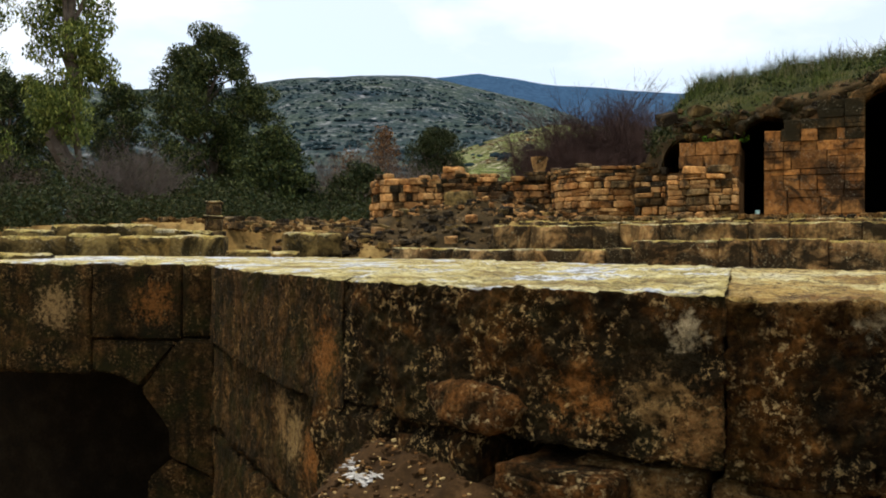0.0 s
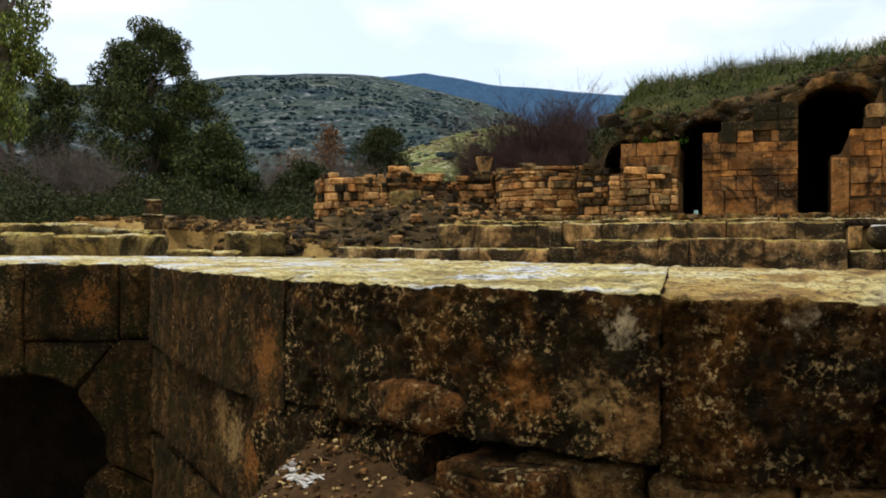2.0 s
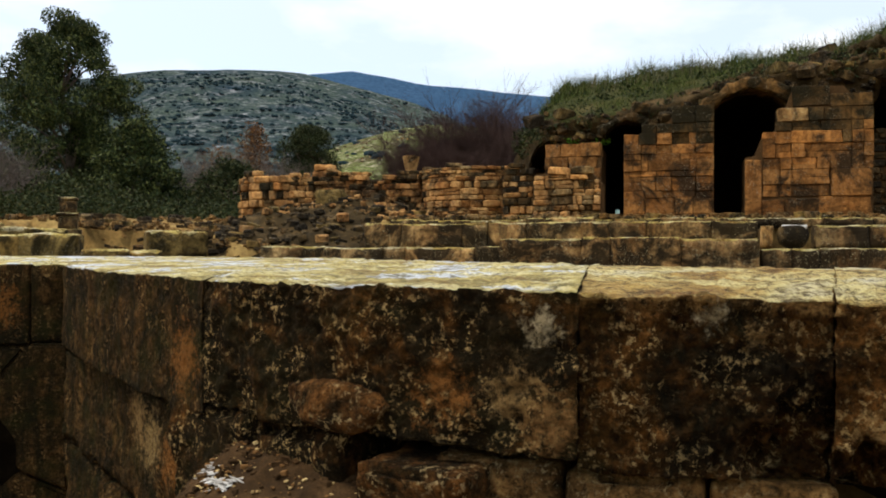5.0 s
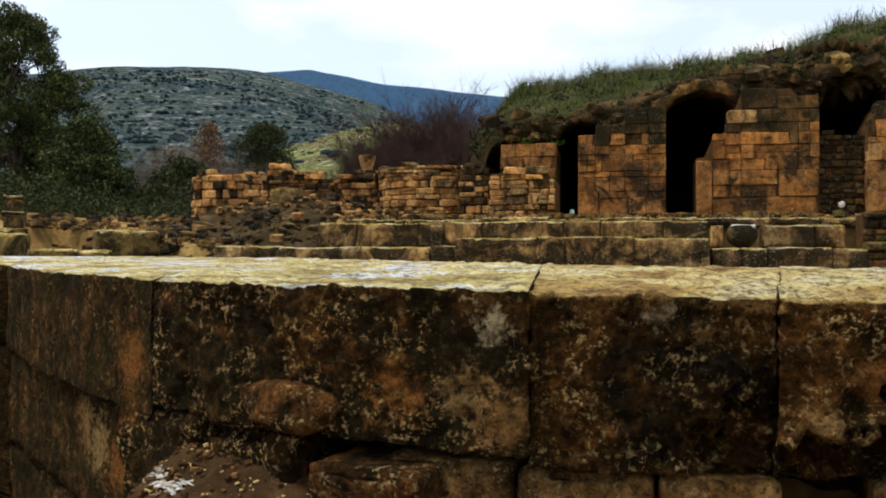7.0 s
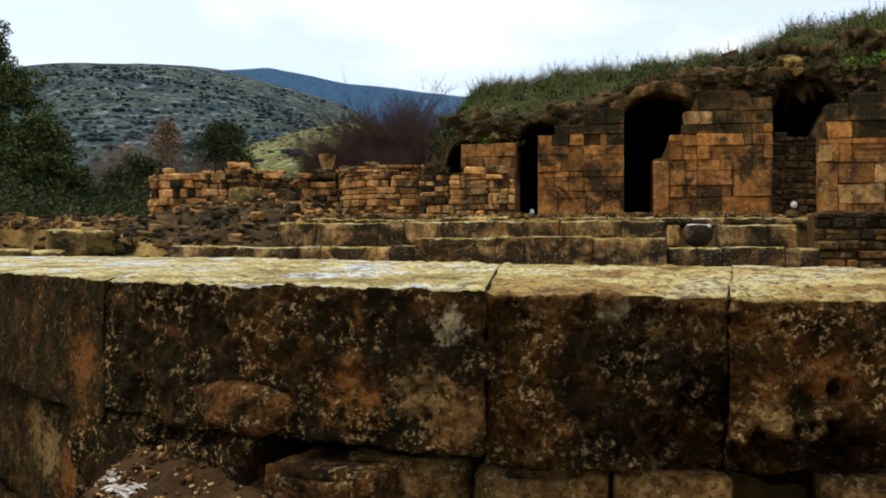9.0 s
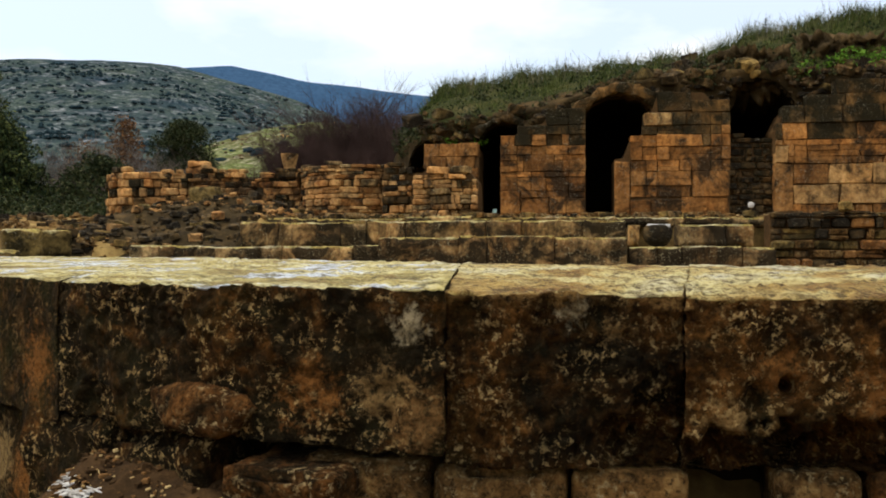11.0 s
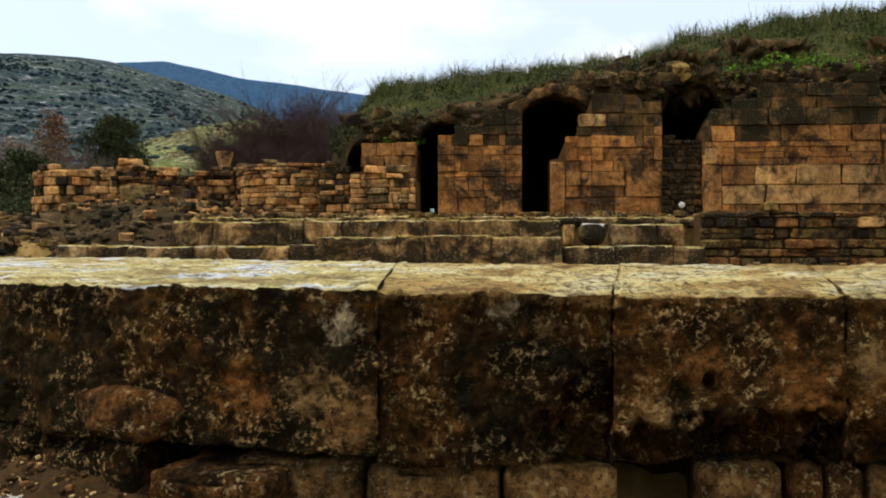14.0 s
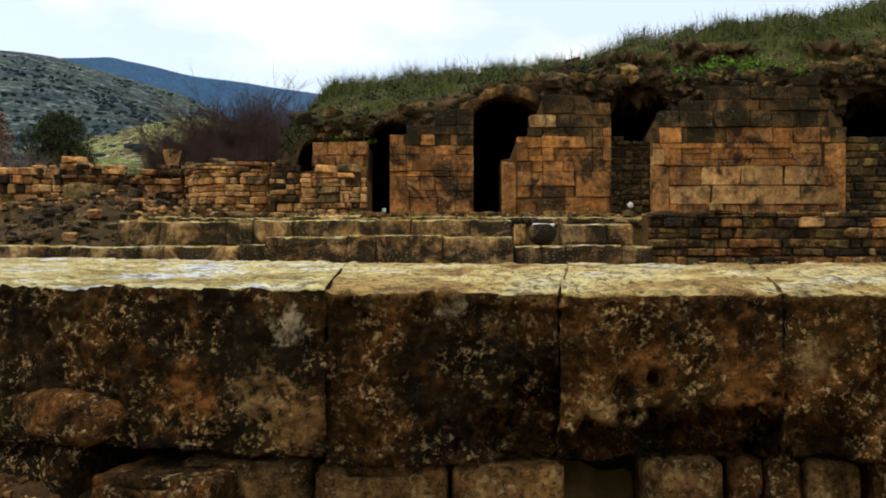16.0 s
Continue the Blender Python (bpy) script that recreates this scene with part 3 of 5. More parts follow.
# ---- near platform of large ashlars ----
EDGE = [(-5.68, 6.74), (-2.5, 4.12), (-0.33, 3.49), (0.67, 3.55), (1.64, 3.56), (2.75, 3.5), (4.2, 3.45)]
BACK = [(-7.6, 10.6), (-4.2, 9.2), (-0.5, 5.7), (1.0, 5.45), (2.2, 5.5), (3.6, 5.6), (5.4, 5.7)]
platform = new("stone_platform")
tagged(platform, "thick platform wall of huge crusted limestone blocks", "stone wall", kind="structure")
FACES = [  # face, top, bottom, height, back rise, broken edges, bulge, worn edge, hollows, crumbled relief
    (M_NEAR_STAINED, M_TOP, 0.66, 1.434, 0.05, 0.006, 0.10, 0.01, (), 0.014),
    (M_NEAR, M_TOP, 0.72, 1.436, 0.06, 0.006, 0.15, 0.012, ((-1.5, 3.62, 0.74, 0.2, 0.06), (-0.8, 3.5, 0.7, 0.14, 0.06), (-2.2, 3.95, 0.74, 0.2, 0.05)), 0.026),
    (M_NEAR_WORN, M_TOP_ROUGH, 0.66, 1.425, 0.07, 0.03, 0.02, 0.022, ((0.6, 3.52, 0.78, 0.24, 0.2), (0.45, 3.52, 0.74, 0.2, 0.14), (0.62, 3.53, 0.95, 0.16, 0.1), (-0.25, 3.5, 1.3, 0.1, 0.03)), 0.034),
    (M_NEAR_WORN, M_TOP_ROUGH, 0.66, 1.42, 0.075, 0.04, 0.02, 0.022, ((1.085, 3.56, 1.03, 0.05, 0.2), (0.95, 3.55, 0.99, 0.07, 0.05), (1.32, 3.55, 0.7, 0.2, 0.3), (0.98, 3.55, 0.68, 0.17, 0.28), (0.8, 3.55, 0.7, 0.16, 0.26), (1.58, 3.55, 0.72, 0.2, 0.3), (1.2, 3.55, 1.27, 0.3, 0.02), (1.15, 3.55, 0.7, 0.2, 0.3)), 0.034),
    (M_NEAR_WORN, M_TOP_ROUGH, 0.68, 1.42, 0.075, 0.03, 0.02, 0.02, ((1.8, 3.5, 0.7, 0.2, 0.16), (2.2, 3.5, 1.0, 0.25, 0.1)), 0.034), (M_NEAR_WORN, M_TOP_ROUGH, 0.68, 1.42, 0.07, 0.03, 0.0, 0.02, (), 0.034)]


def shrink(a, b, gap):
    d = (Vector(b) - Vector(a)).normalized() * gap
    return tuple(Vector(a) + d), tuple(Vector(b) - d)


for i, (m, mt, z0, z1, tilt, chips, bow, worn, dents, pits) in enumerate(FACES):
    fl, fr = shrink(EDGE[i], EDGE[i + 1], 0.0015)
    bl, br = shrink(BACK[i], BACK[i + 1], 0.0)
    if i == 2:  # stands a little back from its neighbour
        fl, fr = (fl[0], fl[1] + 0.035), (fr[0], fr[1] + 0.015)
    bm = bmesh.new()
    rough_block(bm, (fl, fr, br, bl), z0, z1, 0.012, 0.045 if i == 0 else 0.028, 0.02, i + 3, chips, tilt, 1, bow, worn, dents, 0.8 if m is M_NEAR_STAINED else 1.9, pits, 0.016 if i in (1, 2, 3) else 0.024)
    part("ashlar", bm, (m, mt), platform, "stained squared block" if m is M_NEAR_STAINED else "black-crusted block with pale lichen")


def embedded(name, plan, z0, z1, m, seed, label, r=0.05, amp=0.03, chips=0.06, step=0.05, parent=None):
    bm = bmesh.new()
    rough_block(bm, plan, z0, z1, r, step, amp, seed, chips, 0.0, 0)
    return part(name, bm, m, parent or platform, label)


# broken orange stone wedged under the long block
OUT = ((-1.8, 0.93), (-1.78, 0.84), (-1.7, 0.755), (-1.55, 0.73), (-1.4, 0.722), (-1.3, 0.76), (-1.2, 0.875), (-1.26, 0.93), (-1.38, 0.96), (-1.58, 0.98))
bm = bmesh.new()
middle, loops = Vector((-1.48, 0, 0.855)), []
for k in range(13):
    u = k / 12
    loop = []
    for n in range(60):
        a, b = OUT[n // 6], OUT[(n // 6 + 1) % 10]
        e = Vector((a[0], 0, a[1])).lerp(Vector((b[0], 0, b[1])), n % 6 / 6)
        q = middle.lerp(e, u)
        q.y = 3.65 + 0.16 * (q.z - 0.8) - 0.29 * (q.x + 1.45) - 0.075 * (1 - u ** 6)
        q.y += (0.04 * fbm(q, 0.2, 4, 31) + 0.02 * fbm(q, 0.05, 3, 33)) * (1 - 0.7 * u)
        loop.append(bm.verts.new(q))
    loops.append(loop)
loops.append([bm.verts.new(v.co + Vector((0, 0.3, 0))) for v in loops[-1]])
for a, b in zip(loops, loops[1:]):
    for n in range(60):
        bm.faces.new((a[n], a[(n + 1) % 60], b[(n + 1) % 60], b[n])).smooth = True
bmesh.ops.remove_doubles(bm, verts=bm.verts[:], dist=0.0005)
bmesh.ops.recalc_face_normals(bm, faces=bm.faces[:])
part("wedge_stone", bm, M_ORANGE, platform, "orange broken stone wedged in the face")
# second course, uneven
LOWER = [(-5.66, -2.88, -0.22, 0.64, 6.73, 4.45, M_NEAR_STAINED),
         (-5.66, -4.3, -3.4, -0.25, 6.75, 5.6, M_NEAR_STAINED), (-4.28, -2.9, -3.4, -0.25, 5.57, 4.45, M_NEAR_STAINED),
         (-0.98, -0.42, 0.2, 0.665, 3.63, 3.56, M_LOW), (-0.40, 0.18, 0.2, 0.655, 3.57, 3.56, M_LOW), (0.2, 0.70, 0.2, 0.645, 3.6, 3.62, M_LOW),
         (1.05, 1.42, 0.2, 0.655, 3.64, 3.66, M_LOW), (1.44, 1.58, 0.2, 0.65, 3.62, 3.64, M_ORANGE), (1.6, 1.75, 0.2, 0.66, 3.62, 3.62, M_ORANGE),
         (1.77, 2.02, 0.2, 0.65, 3.63, 3.63, M_LOW), (2.05, 2.9, 0.2, 0.69, 3.55, 3.5, M_ORANGE)]
for i, (x0, x1, z0, z1, y0, y1, m) in enumerate(LOWER):
    embedded("footing_stone", ((x0, y0), (x1, y1), (x1 + 0.1, y1 + 0.75), (x0 + 0.1, y0 + 0.75)), z0, z1, m, 50 + i, "")
embedded("footing_stone", ((-1.33, 3.47), (-0.78, 3.33), (-0.68, 3.8), (-1.2, 3.95)), 0.2, 0.64, M_ORANGE, 71, "orange squared stone standing proud of the footing", 0.05, 0.03, 0.05, 0.03)
embedded("footing_stone", ((-2.86, 4.34), (-2.12, 3.94), (-1.9, 4.5), (-2.5, 4.9)), -0.1, 0.72, M_NEAR, 73, "rough black footing stone", 0.08, 0.05, 0.1)
embedded("footing_stone", ((-2.1, 3.93), (-1.46, 3.68), (-1.3, 4.3), (-1.9, 4.5)), 0.1, 0.70, M_NEAR, 74, "rough black footing stone", 0.08, 0.05, 0.1)
bm = bmesh.new()  # rough core behind the footing, under the blocks, its shade put into the colour
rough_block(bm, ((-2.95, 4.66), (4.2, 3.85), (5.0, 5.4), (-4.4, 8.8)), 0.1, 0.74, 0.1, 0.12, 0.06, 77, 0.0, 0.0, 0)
part("rubble_core", bm, M_SHADED, platform, "rubble core coloured dark as shade")

# dirt heap at the foot of the wall
def heap_height(x, y, face_y):
    h = 0.63 - 0.42 * max(0.0, face_y + 0.1 - y) - 0.20 * max(0.0, x + 1.9) ** 1.5
    return h - 0.9 * max(0.0, -2.15 - x) ** 1.3


bm = bmesh.new()
grid = {}
for i in range(141):
    for j in range(101):
        x, y = -3.6 + 3.4 * i / 140, 2.3 + 2.4 * j / 100
        face_y = lerp([(p[0], p[1]) for p in EDGE], x)
        h = heap_height(x, y, face_y)
        grid[i, j] = bm.verts.new((x, y, max(h, -3.3) + 0.03 * fbm((x, y, 0), 0.25, 4) + 0.012 * fbm((x, y, 0), 0.06, 3, 2)))
for i in range(140):
    for j in range(100):
        f = bm.faces.new((grid[i, j], grid[i + 1, j], grid[i + 1, j + 1], grid[i, j + 1]))
        f.smooth = True
heap = part("dirt_heap", bm, M_DIRT)
tagged(heap, "brown dirt heap against the foot of the wall", "dirt", kind="structure")
rng = random.Random(5)
for k in range(90):  # pebbles on the heap
    x = rng.uniform(-2.6, -1.1)
    face_y = lerp([(p[0], p[1]) for p in EDGE], x)
    y = face_y + 0.05 - abs(rng.gauss(0, 0.28))
    h = heap_height(x, y, face_y)
    s = 0.007 + 0.02 * rng.random() ** 2
    lay(heap, M_PEBBLE, rng, x, y, h - 0.004, s * 1.8, s * 1.3, s, rng.uniform(0, 180), 12, "pebble", True)
rng = random.Random(6)
spots = []
for k in range(900):
    x = rng.uniform(-2.75, -0.9)
    face_y = lerp(EDGE, x)
    y = face_y - abs(rng.gauss(0, 0.35))
    spots.append((x, y, heap_height(x, y, face_y)))
gravel("grit", "ochre grit strewn over the dirt", spots[:600], M_PEBBLE, 6, 0.005, 0.02)
gravel("grit", "pale grit strewn over the dirt", spots[600:], M_DIRT, 7, 0.01, 0.035)
# pale torn scrap of plaster lying by the block
bm = bmesh.new()
rng = random.Random(8)
for k in range(70):
    u = rng.random()
    c = Vector((-2.36 + 0.34 * u, 3.86 - 0.26 * u, 0))
    c += Vector((rng.gauss(0, 0.022), rng.gauss(0, 0.022) + 0.05 * math.sin(7 * u), 0))
    c.z = heap_height(c.x, c.y, lerp(EDGE, c.x)) + rng.uniform(0.0, 0.015)
    tilt = pose(*c, rng.uniform(-22, 22), rng.uniform(-22, 22), rng.gauss(30, 35))
    ring = [(rng.uniform(0.008, 0.04) * math.cos(n * math.pi / 3), rng.uniform(0.003, 0.02) * math.sin(n * math.pi / 3)) for n in range(6)]
    top = [bm.verts.new(tilt @ Vector((x, y, 0.002))) for x, y in ring]
    low = [bm.verts.new(tilt @ Vector((x, y, -0.002))) for x, y in ring]
    bm.faces.new(top)
    bm.faces.new(low[::-1])
    for n in range(6):
        bm.faces.new((top[n - 1], top[n], low[n], low[n - 1])[::-1])
scrap = part("plaster_scrap", bm, M_WHITE)
tagged(scrap, "torn whitish scraps lying on the dirt", "debris", kind="stuff")

# ---- arched wall beside the platform ----
ARCH_A, ARCH_B = Vector((-5.86, 7.1, 0)), Vector((-10.4, 5.75, 0))
arch_dir = (ARCH_B - ARCH_A).normalized()
arch_back = Vector((arch_dir.y, -arch_dir.x, 0))


def arch_plan(s0, s1, depth, out=0.0):
    """Plan of a stone between two distances along the arched wall, counted from the platform's corner."""
    p, q = ARCH_A + arch_dir * s1 - arch_back * out, ARCH_A + arch_dir * s0 - arch_back * out
    return tuple((v.x, v.y) for v in (p, q, q + arch_back * depth, p + arch_back * depth))


arch_wall = new("arched_wall")
tagged(arch_wall, "stained block wall over a dark arched opening", "stone wall", kind="structure")
TOPZ = 1.44
for i, (s0, s1, z0, m) in enumerate(((0.01, 0.445, 0.63, M_NEAR_STAINED), (0.455, 1.505, 0.6, M_NEAR_STAINED), (1.515, 3.1, 0.2, M_NEAR_STAINED), (3.12, 6.2, 0.25, M_NEAR_STAINED))):
    bm = bmesh.new()
    rough_block(bm, arch_plan(s0, s1, 2.6), z0, TOPZ, 0.04, 0.07, 0.015, 80 + i, 0.03, 0.05)
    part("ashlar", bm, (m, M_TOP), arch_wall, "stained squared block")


def arch_stone(outline, out, seed, m):
    """A cut stone of the arch by its outline (distance along the wall, height)."""
    bm = bmesh.new()
    rings = []
    for depth in (-out, 0.9):
        ring = []
        for s, z in outline:
            p = ARCH_A + arch_dir * s + arch_back * depth
            ring.append(bm.verts.new((p.x, p.y, z)))
        rings.append(ring)
    n = len(outline)
    bm.faces.new(rings[0])
    bm.faces.new(rings[1][::-1])
    for k in range(n):
        bm.faces.new((rings[0][k], rings[1][k], rings[1][(k + 1) % n], rings[0][(k + 1) % n]))
    bmesh.ops.recalc_face_normals(bm, faces=bm.faces[:])
    bmesh.ops.bevel(bm, geom=bm.edges[:], offset=0.03, segments=2, affect="EDGES")
    part("arch_stone", bm, m, arch_wall)


arch_stone(((0.03, 0.62), (0.45, 0.62), (0.9, 0.05), (0.57, -0.37), (0.57, -0.66), (0.03, -0.88)), 0.05, 1, M_NEAR_STAINED)
arch_stone(((0.03, -0.92), (0.57, -0.7), (0.82, -0.92), (0.82, -3.4), (0.03, -3.4)), 0.02, 4, M_NEAR_STAINED)
arch_stone(((0.47, 0.59), (1.5, 0.58), (1.5, 0.24), (1.2, 0.2), (0.93, 0.08)), 0.0, 2, M_NEAR_STAINED)

# unseen block, added to stop light leaking in at the opening's side
bm = bmesh.new()
rough_block(bm, arch_plan(4.8, 6.2, 2.6), -3.4, 0.38, 0.05, 0.2, 0.03, 91, 0.03, 0.0, 0)
part("arch_pier", bm, M_NEAR_STAINED, arch_wall)
# back wall of the opening, its colour darkened to stand for shade
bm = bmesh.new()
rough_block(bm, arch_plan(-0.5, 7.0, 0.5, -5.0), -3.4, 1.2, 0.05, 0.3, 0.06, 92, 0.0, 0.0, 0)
part("cavity_wall", bm, M_SHADED, arch_wall, "wall inside the opening, coloured dark as shade")
# cover added to keep sky light out of the opening, coloured as shade
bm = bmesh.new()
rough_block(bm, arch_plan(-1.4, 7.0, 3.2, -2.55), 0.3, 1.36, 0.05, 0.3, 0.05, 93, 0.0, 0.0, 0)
part("cavity_roof", bm, M_SHADED, arch_wall, "shade-dark cover added over the opening")


# ---- podium of long steps before the terrace ----
def course_row(name, label, x0, x1, y, z0, z1, depth, widths, material, seed):
    """One course of long dressed blocks; the top face is lichened and coloured paler as if lit."""
    row = new(name)
    tagged(row, label, "stone step", kind="structure")
    rng = random.Random(seed)
    x, i = x0, 0
    while x < x1 - 0.05:
        w = min(widths * rng.uniform(0.5, 1.8), x1 - x)
        if x1 - x - w < 0.25:
            w = x1 - x
        bm = bmesh.new()
        yy = y + rng.uniform(-0.02, 0.03)
        rough_block(bm, ((x + 0.003, yy), (x + w - 0.003, yy), (x + w - 0.006, yy + depth), (x + 0.006, yy + depth)), z0, z1 + rng.uniform(-0.02, 0.02), 0.03, 0.06, 0.028, seed * 10 + i, 0.06)
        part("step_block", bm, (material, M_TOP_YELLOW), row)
        x += w
        i += 1
    return row


course_row("podium_step", "low pale limestone step half buried before the terrace", -6.55, -2.45, 12.3, 1.2, 1.632, 0.7, 0.75, M_STEP, 1)
course_row("podium_step", "tall streaked limestone course standing forward", -2.45, 1.2, 12.0, 1.2, 1.775, 0.9, 0.7, M_STEP, 2)
course_row("podium_step", "upper course of streaked blocks behind the lower step", -4.9, 1.25, 12.82, 1.6, 2.03, 0.7, 0.8, M_STEP, 3)
course_row("podium_step", "lower course of dressed blocks under a niche", 1.22, 3.28, 12.15, 1.2, 1.63, 0.7, 0.5, M_STEP, 4)
course_row("podium_step", "upper course of dressed blocks beside a niche", 1.95, 3.0, 12.25, 1.63, 1.94, 0.6, 0.5, M_STEP, 5)
course_row("podium_step", "upper course of dressed blocks beside a niche", 1.25, 1.40, 12.3, 1.63, 1.94, 0.6, 0.5, M_STEP, 6)
course_row("podium_kerb", "worn kerb of stones along the terrace edge", -4.6, 3.4, 13.25, 1.95, 2.1, 0.45, 0.55, M_STEP, 7)

# terrace fill, broken flat ground in front of the vaults
bm = bmesh.new()
rough_block(bm, ((-4.9, 13.5), (12.0, 13.2), (12.0, 18.5), (-4.9, 18.5)), 0.9, 2.12, 0.1, 0.3, 0.03, 12, 0.0, 0.04, 0)
terrace = part("terrace", bm, M_GROUND)
tagged(terrace, "trodden earth terrace before the vaults", "terrace", kind="structure")
rng = random.Random(14)
for k in range(150):  # stones lying along the terrace edge
    x = rng.uniform(-4.7, 7.5)
    s = rng.uniform(0.04, 0.13)
    lay(terrace, rng.choice((M_STEP, M_LOW, M_MOSSY)), rng, x, 13.35 + abs(rng.gauss(0, 0.35)), 2.1, s * 1.8, s * 1.3, s * 0.8, rng.uniform(0, 180), 6, "loose_stone")

gravel("terrace_grit", "pale stones littering the terrace edge", [(rng.uniform(-4.7, 9), 13.3 + abs(rng.gauss(0, 0.4)), 2.115) for _ in range(700)], M_STEP, 15, 0.015, 0.07)
gravel("foot_grit", "small stones at the foot of the rubble wall", [(rng.uniform(3.0, 8.5), 12.5 - abs(rng.gauss(0, 0.5)), 1.23 + 0.12 * rng.random()) for _ in range(500)], M_STEP, 16, 0.02, 0.09)
# round dark boulder-like vessel in the niche
bm = bmesh.new()
bmesh.ops.create_uvsphere(bm, u_segments=24, v_segments=14, radius=0.5)
for v in bm.verts:
    v.co = Vector((v.co.x * 0.42, v.co.y * 0.36, v.co.z * 0.40)) + v.co.normalized() * 0.012 * fbm(v.co, 0.2, 3, 2)
    if v.co.z > 0.12:
        v.co.z = 0.12 + (v.co.z - 0.12) * 0.3
    v.co += Vector((1.66, 12.38, 1.82))
for f in bm.faces:
    f.smooth = True
vessel = part("stone_mortar", bm, M_RUBBLE)
tagged(vessel, "rounded dark basalt mortar lying in the niche", "stone vessel")
bm = bmesh.new()
rough_block(bm, ((1.50, 12.3), (1.84, 12.28), (1.82, 12.46), (1.52, 12.46)), 1.90, 1.965, 0.02, 0.04, 0.012, 19, 0.02, 0.0, 0)
part("broken_rim", bm, M_WHITE, vessel, "pale broken rim")

# ---- rubble walls ----
masonry("rubble_wall", straight(3.32, 12.6, 9.2, 12.4), 1.3, lambda s: 2.2 + 0.04 * math.sin(s * 2.1) + 0.03 * math.sin(7 * s), 0.135, 0.27, 0.5, (M_RUBBLE, M_RUBBLE, M_STEP, M_LOW, M_MOSSY, M_PIER), "dark dry-stone rubble wall along the terrace", 41, proud=0.07, gap=0.012, jitter=0.7, split=0.15, round_=True)
masonry("blocking_wall", straight(3.14, 14.78, 3.92, 14.78), 2.1, lambda s: 3.56 + 0.05 * math.sin(9 * s), 0.1, 0.17, 0.3, (M_RUBBLE, M_PIER_DARK), "rubble infill closing the vault below its crown", 42, proud=0.03, gap=0.008, jitter=0.6, round_=True)
masonry("rubble_wall", straight(7.25, 14.7, 10.6, 14.5), 2.1, lambda s: 3.55 + 0.1 * math.sin(2 * s), 0.14, 0.32, 0.5, (M_RUBBLE, M_PIER_DARK, M_MOSSY), "coursed rubble wall below the earth bank", 43, proud=0.04, gap=0.008, jitter=0.55, round_=True)

masonry("blocking_wall", straight(-3.0, 15.0, -2.1, 14.92), 2.1, lambda s: 3.12 + 0.06 * math.sin(7 * s), 0.12, 0.2, 0.3, (M_RUBBLE, M_PIER_DARK, M_ROUND), "low rubble wall under the end vault", 44, proud=0.04, gap=0.008, jitter=0.6, round_=True)

# ---- piers between the vaults ----
PIERS = "masonry piers of the vault row"


def steps_top(*steps):
    """Height of a broken wall head: a table of (distance, height) with sharp steps."""
    def top(s):
        h = steps[0][1]
        for d, z in steps:
            if s >= d:
                h = z
        return h
    return top


masonry("masonry_pier", straight(-2.18, 14.75, -1.18, 14.7), 2.1, steps_top((0, 3.42), (0.45, 3.5)), 0.19, 0.34, 0.7, M_PIER, "short broken pier of orange limestone courses", 51, group=PIERS, split=0.1, upper=(3.25, M_PIER_DARK), jitter=0.5, round_="crisp")
masonry("masonry_stub", straight(-2.28, 14.05, -1.13, 13.95), 2.1, steps_top((0, 2.95), (0.3, 3.02), (1.0, 2.8)), 0.12, 0.2, 0.5, (M_ROUND, M_ROUND, M_ROUND, M_ROUND, M_STEP, M_ROUND, M_PIER_DARK), "low stub of coursed stone before the pier", 52, proud=0.05, jitter=0.7, split=0.2, round_=True)
masonry("masonry_pier", straight(-0.78, 14.6, 0.71, 14.6), 2.1, steps_top((0, 3.58), (0.3, 3.72), (0.55, 3.84), (0.8, 4.0)), 0.225, 0.44, 0.8, M_PIER, "pier of squared orange limestone between dark vaults", 53, group=PIERS, split=0.3, upper=(3.46, M_PIER_DARK), jitter=0.6, proud=0.03, gap=0.002, round_="crisp", breaks=(0.3, 0.55, 0.8, 1.2), fixed=((0.0, 0.36, 2.22, 2.62, M_PIER), (0.36, 0.86, 2.12, 2.5, M_PIER), (0.4, 0.95, 2.96, 3.26, M_PIER)))
masonry("masonry_pier", straight(1.21, 14.6, 3.16, 14.6), 2.1, steps_top((0, 3.26), (0.27, 3.64), (0.47, 4.0), (0.72, 4.4), (1.62, 4.22), (1.8, 4.04)), 0.2, 0.46, 0.8, M_PIER, "tall stepped pier of squared orange limestone", 54, group=PIERS, split=0.25, upper=(3.46, M_PIER_DARK), jitter=0.6, proud=0.03, gap=0.002, round_="crisp", breaks=(0.27, 0.47, 0.72, 1.62, 1.8),
        fixed=((0.0, 0.27, 2.14, 3.14, M_PIER), (0.27, 0.62, 2.14, 2.46, M_PIER), (0.62, 1.15, 2.12, 2.48, M_PIER), (1.15, 1.93, 2.12, 2.5, M_PIER), (1.3, 1.93, 2.5, 2.95, M_PIER), (0.72, 1.3, 3.98, 4.32, M_PIER_DARK), (0.5, 0.98, 3.74, 3.96, M_STEP)))
PALE_ROW = [(0.29 + a, 0.29 + b, 2.36, 2.7, M_PIER_PALE) for a, b in ((0.0, 0.74), (0.74, 1.52), (1.52, 2.3), (2.3, 2.97))]
MID_ROW = [(a, b, 2.7, 3.05, m) for a, b, m in ((0.29, 0.85, M_PIER), (0.85, 1.55, M_PIER_PALE), (1.55, 2.3, M_PIER_PALE), (2.3, 3.0, M_PIER_PALE))]
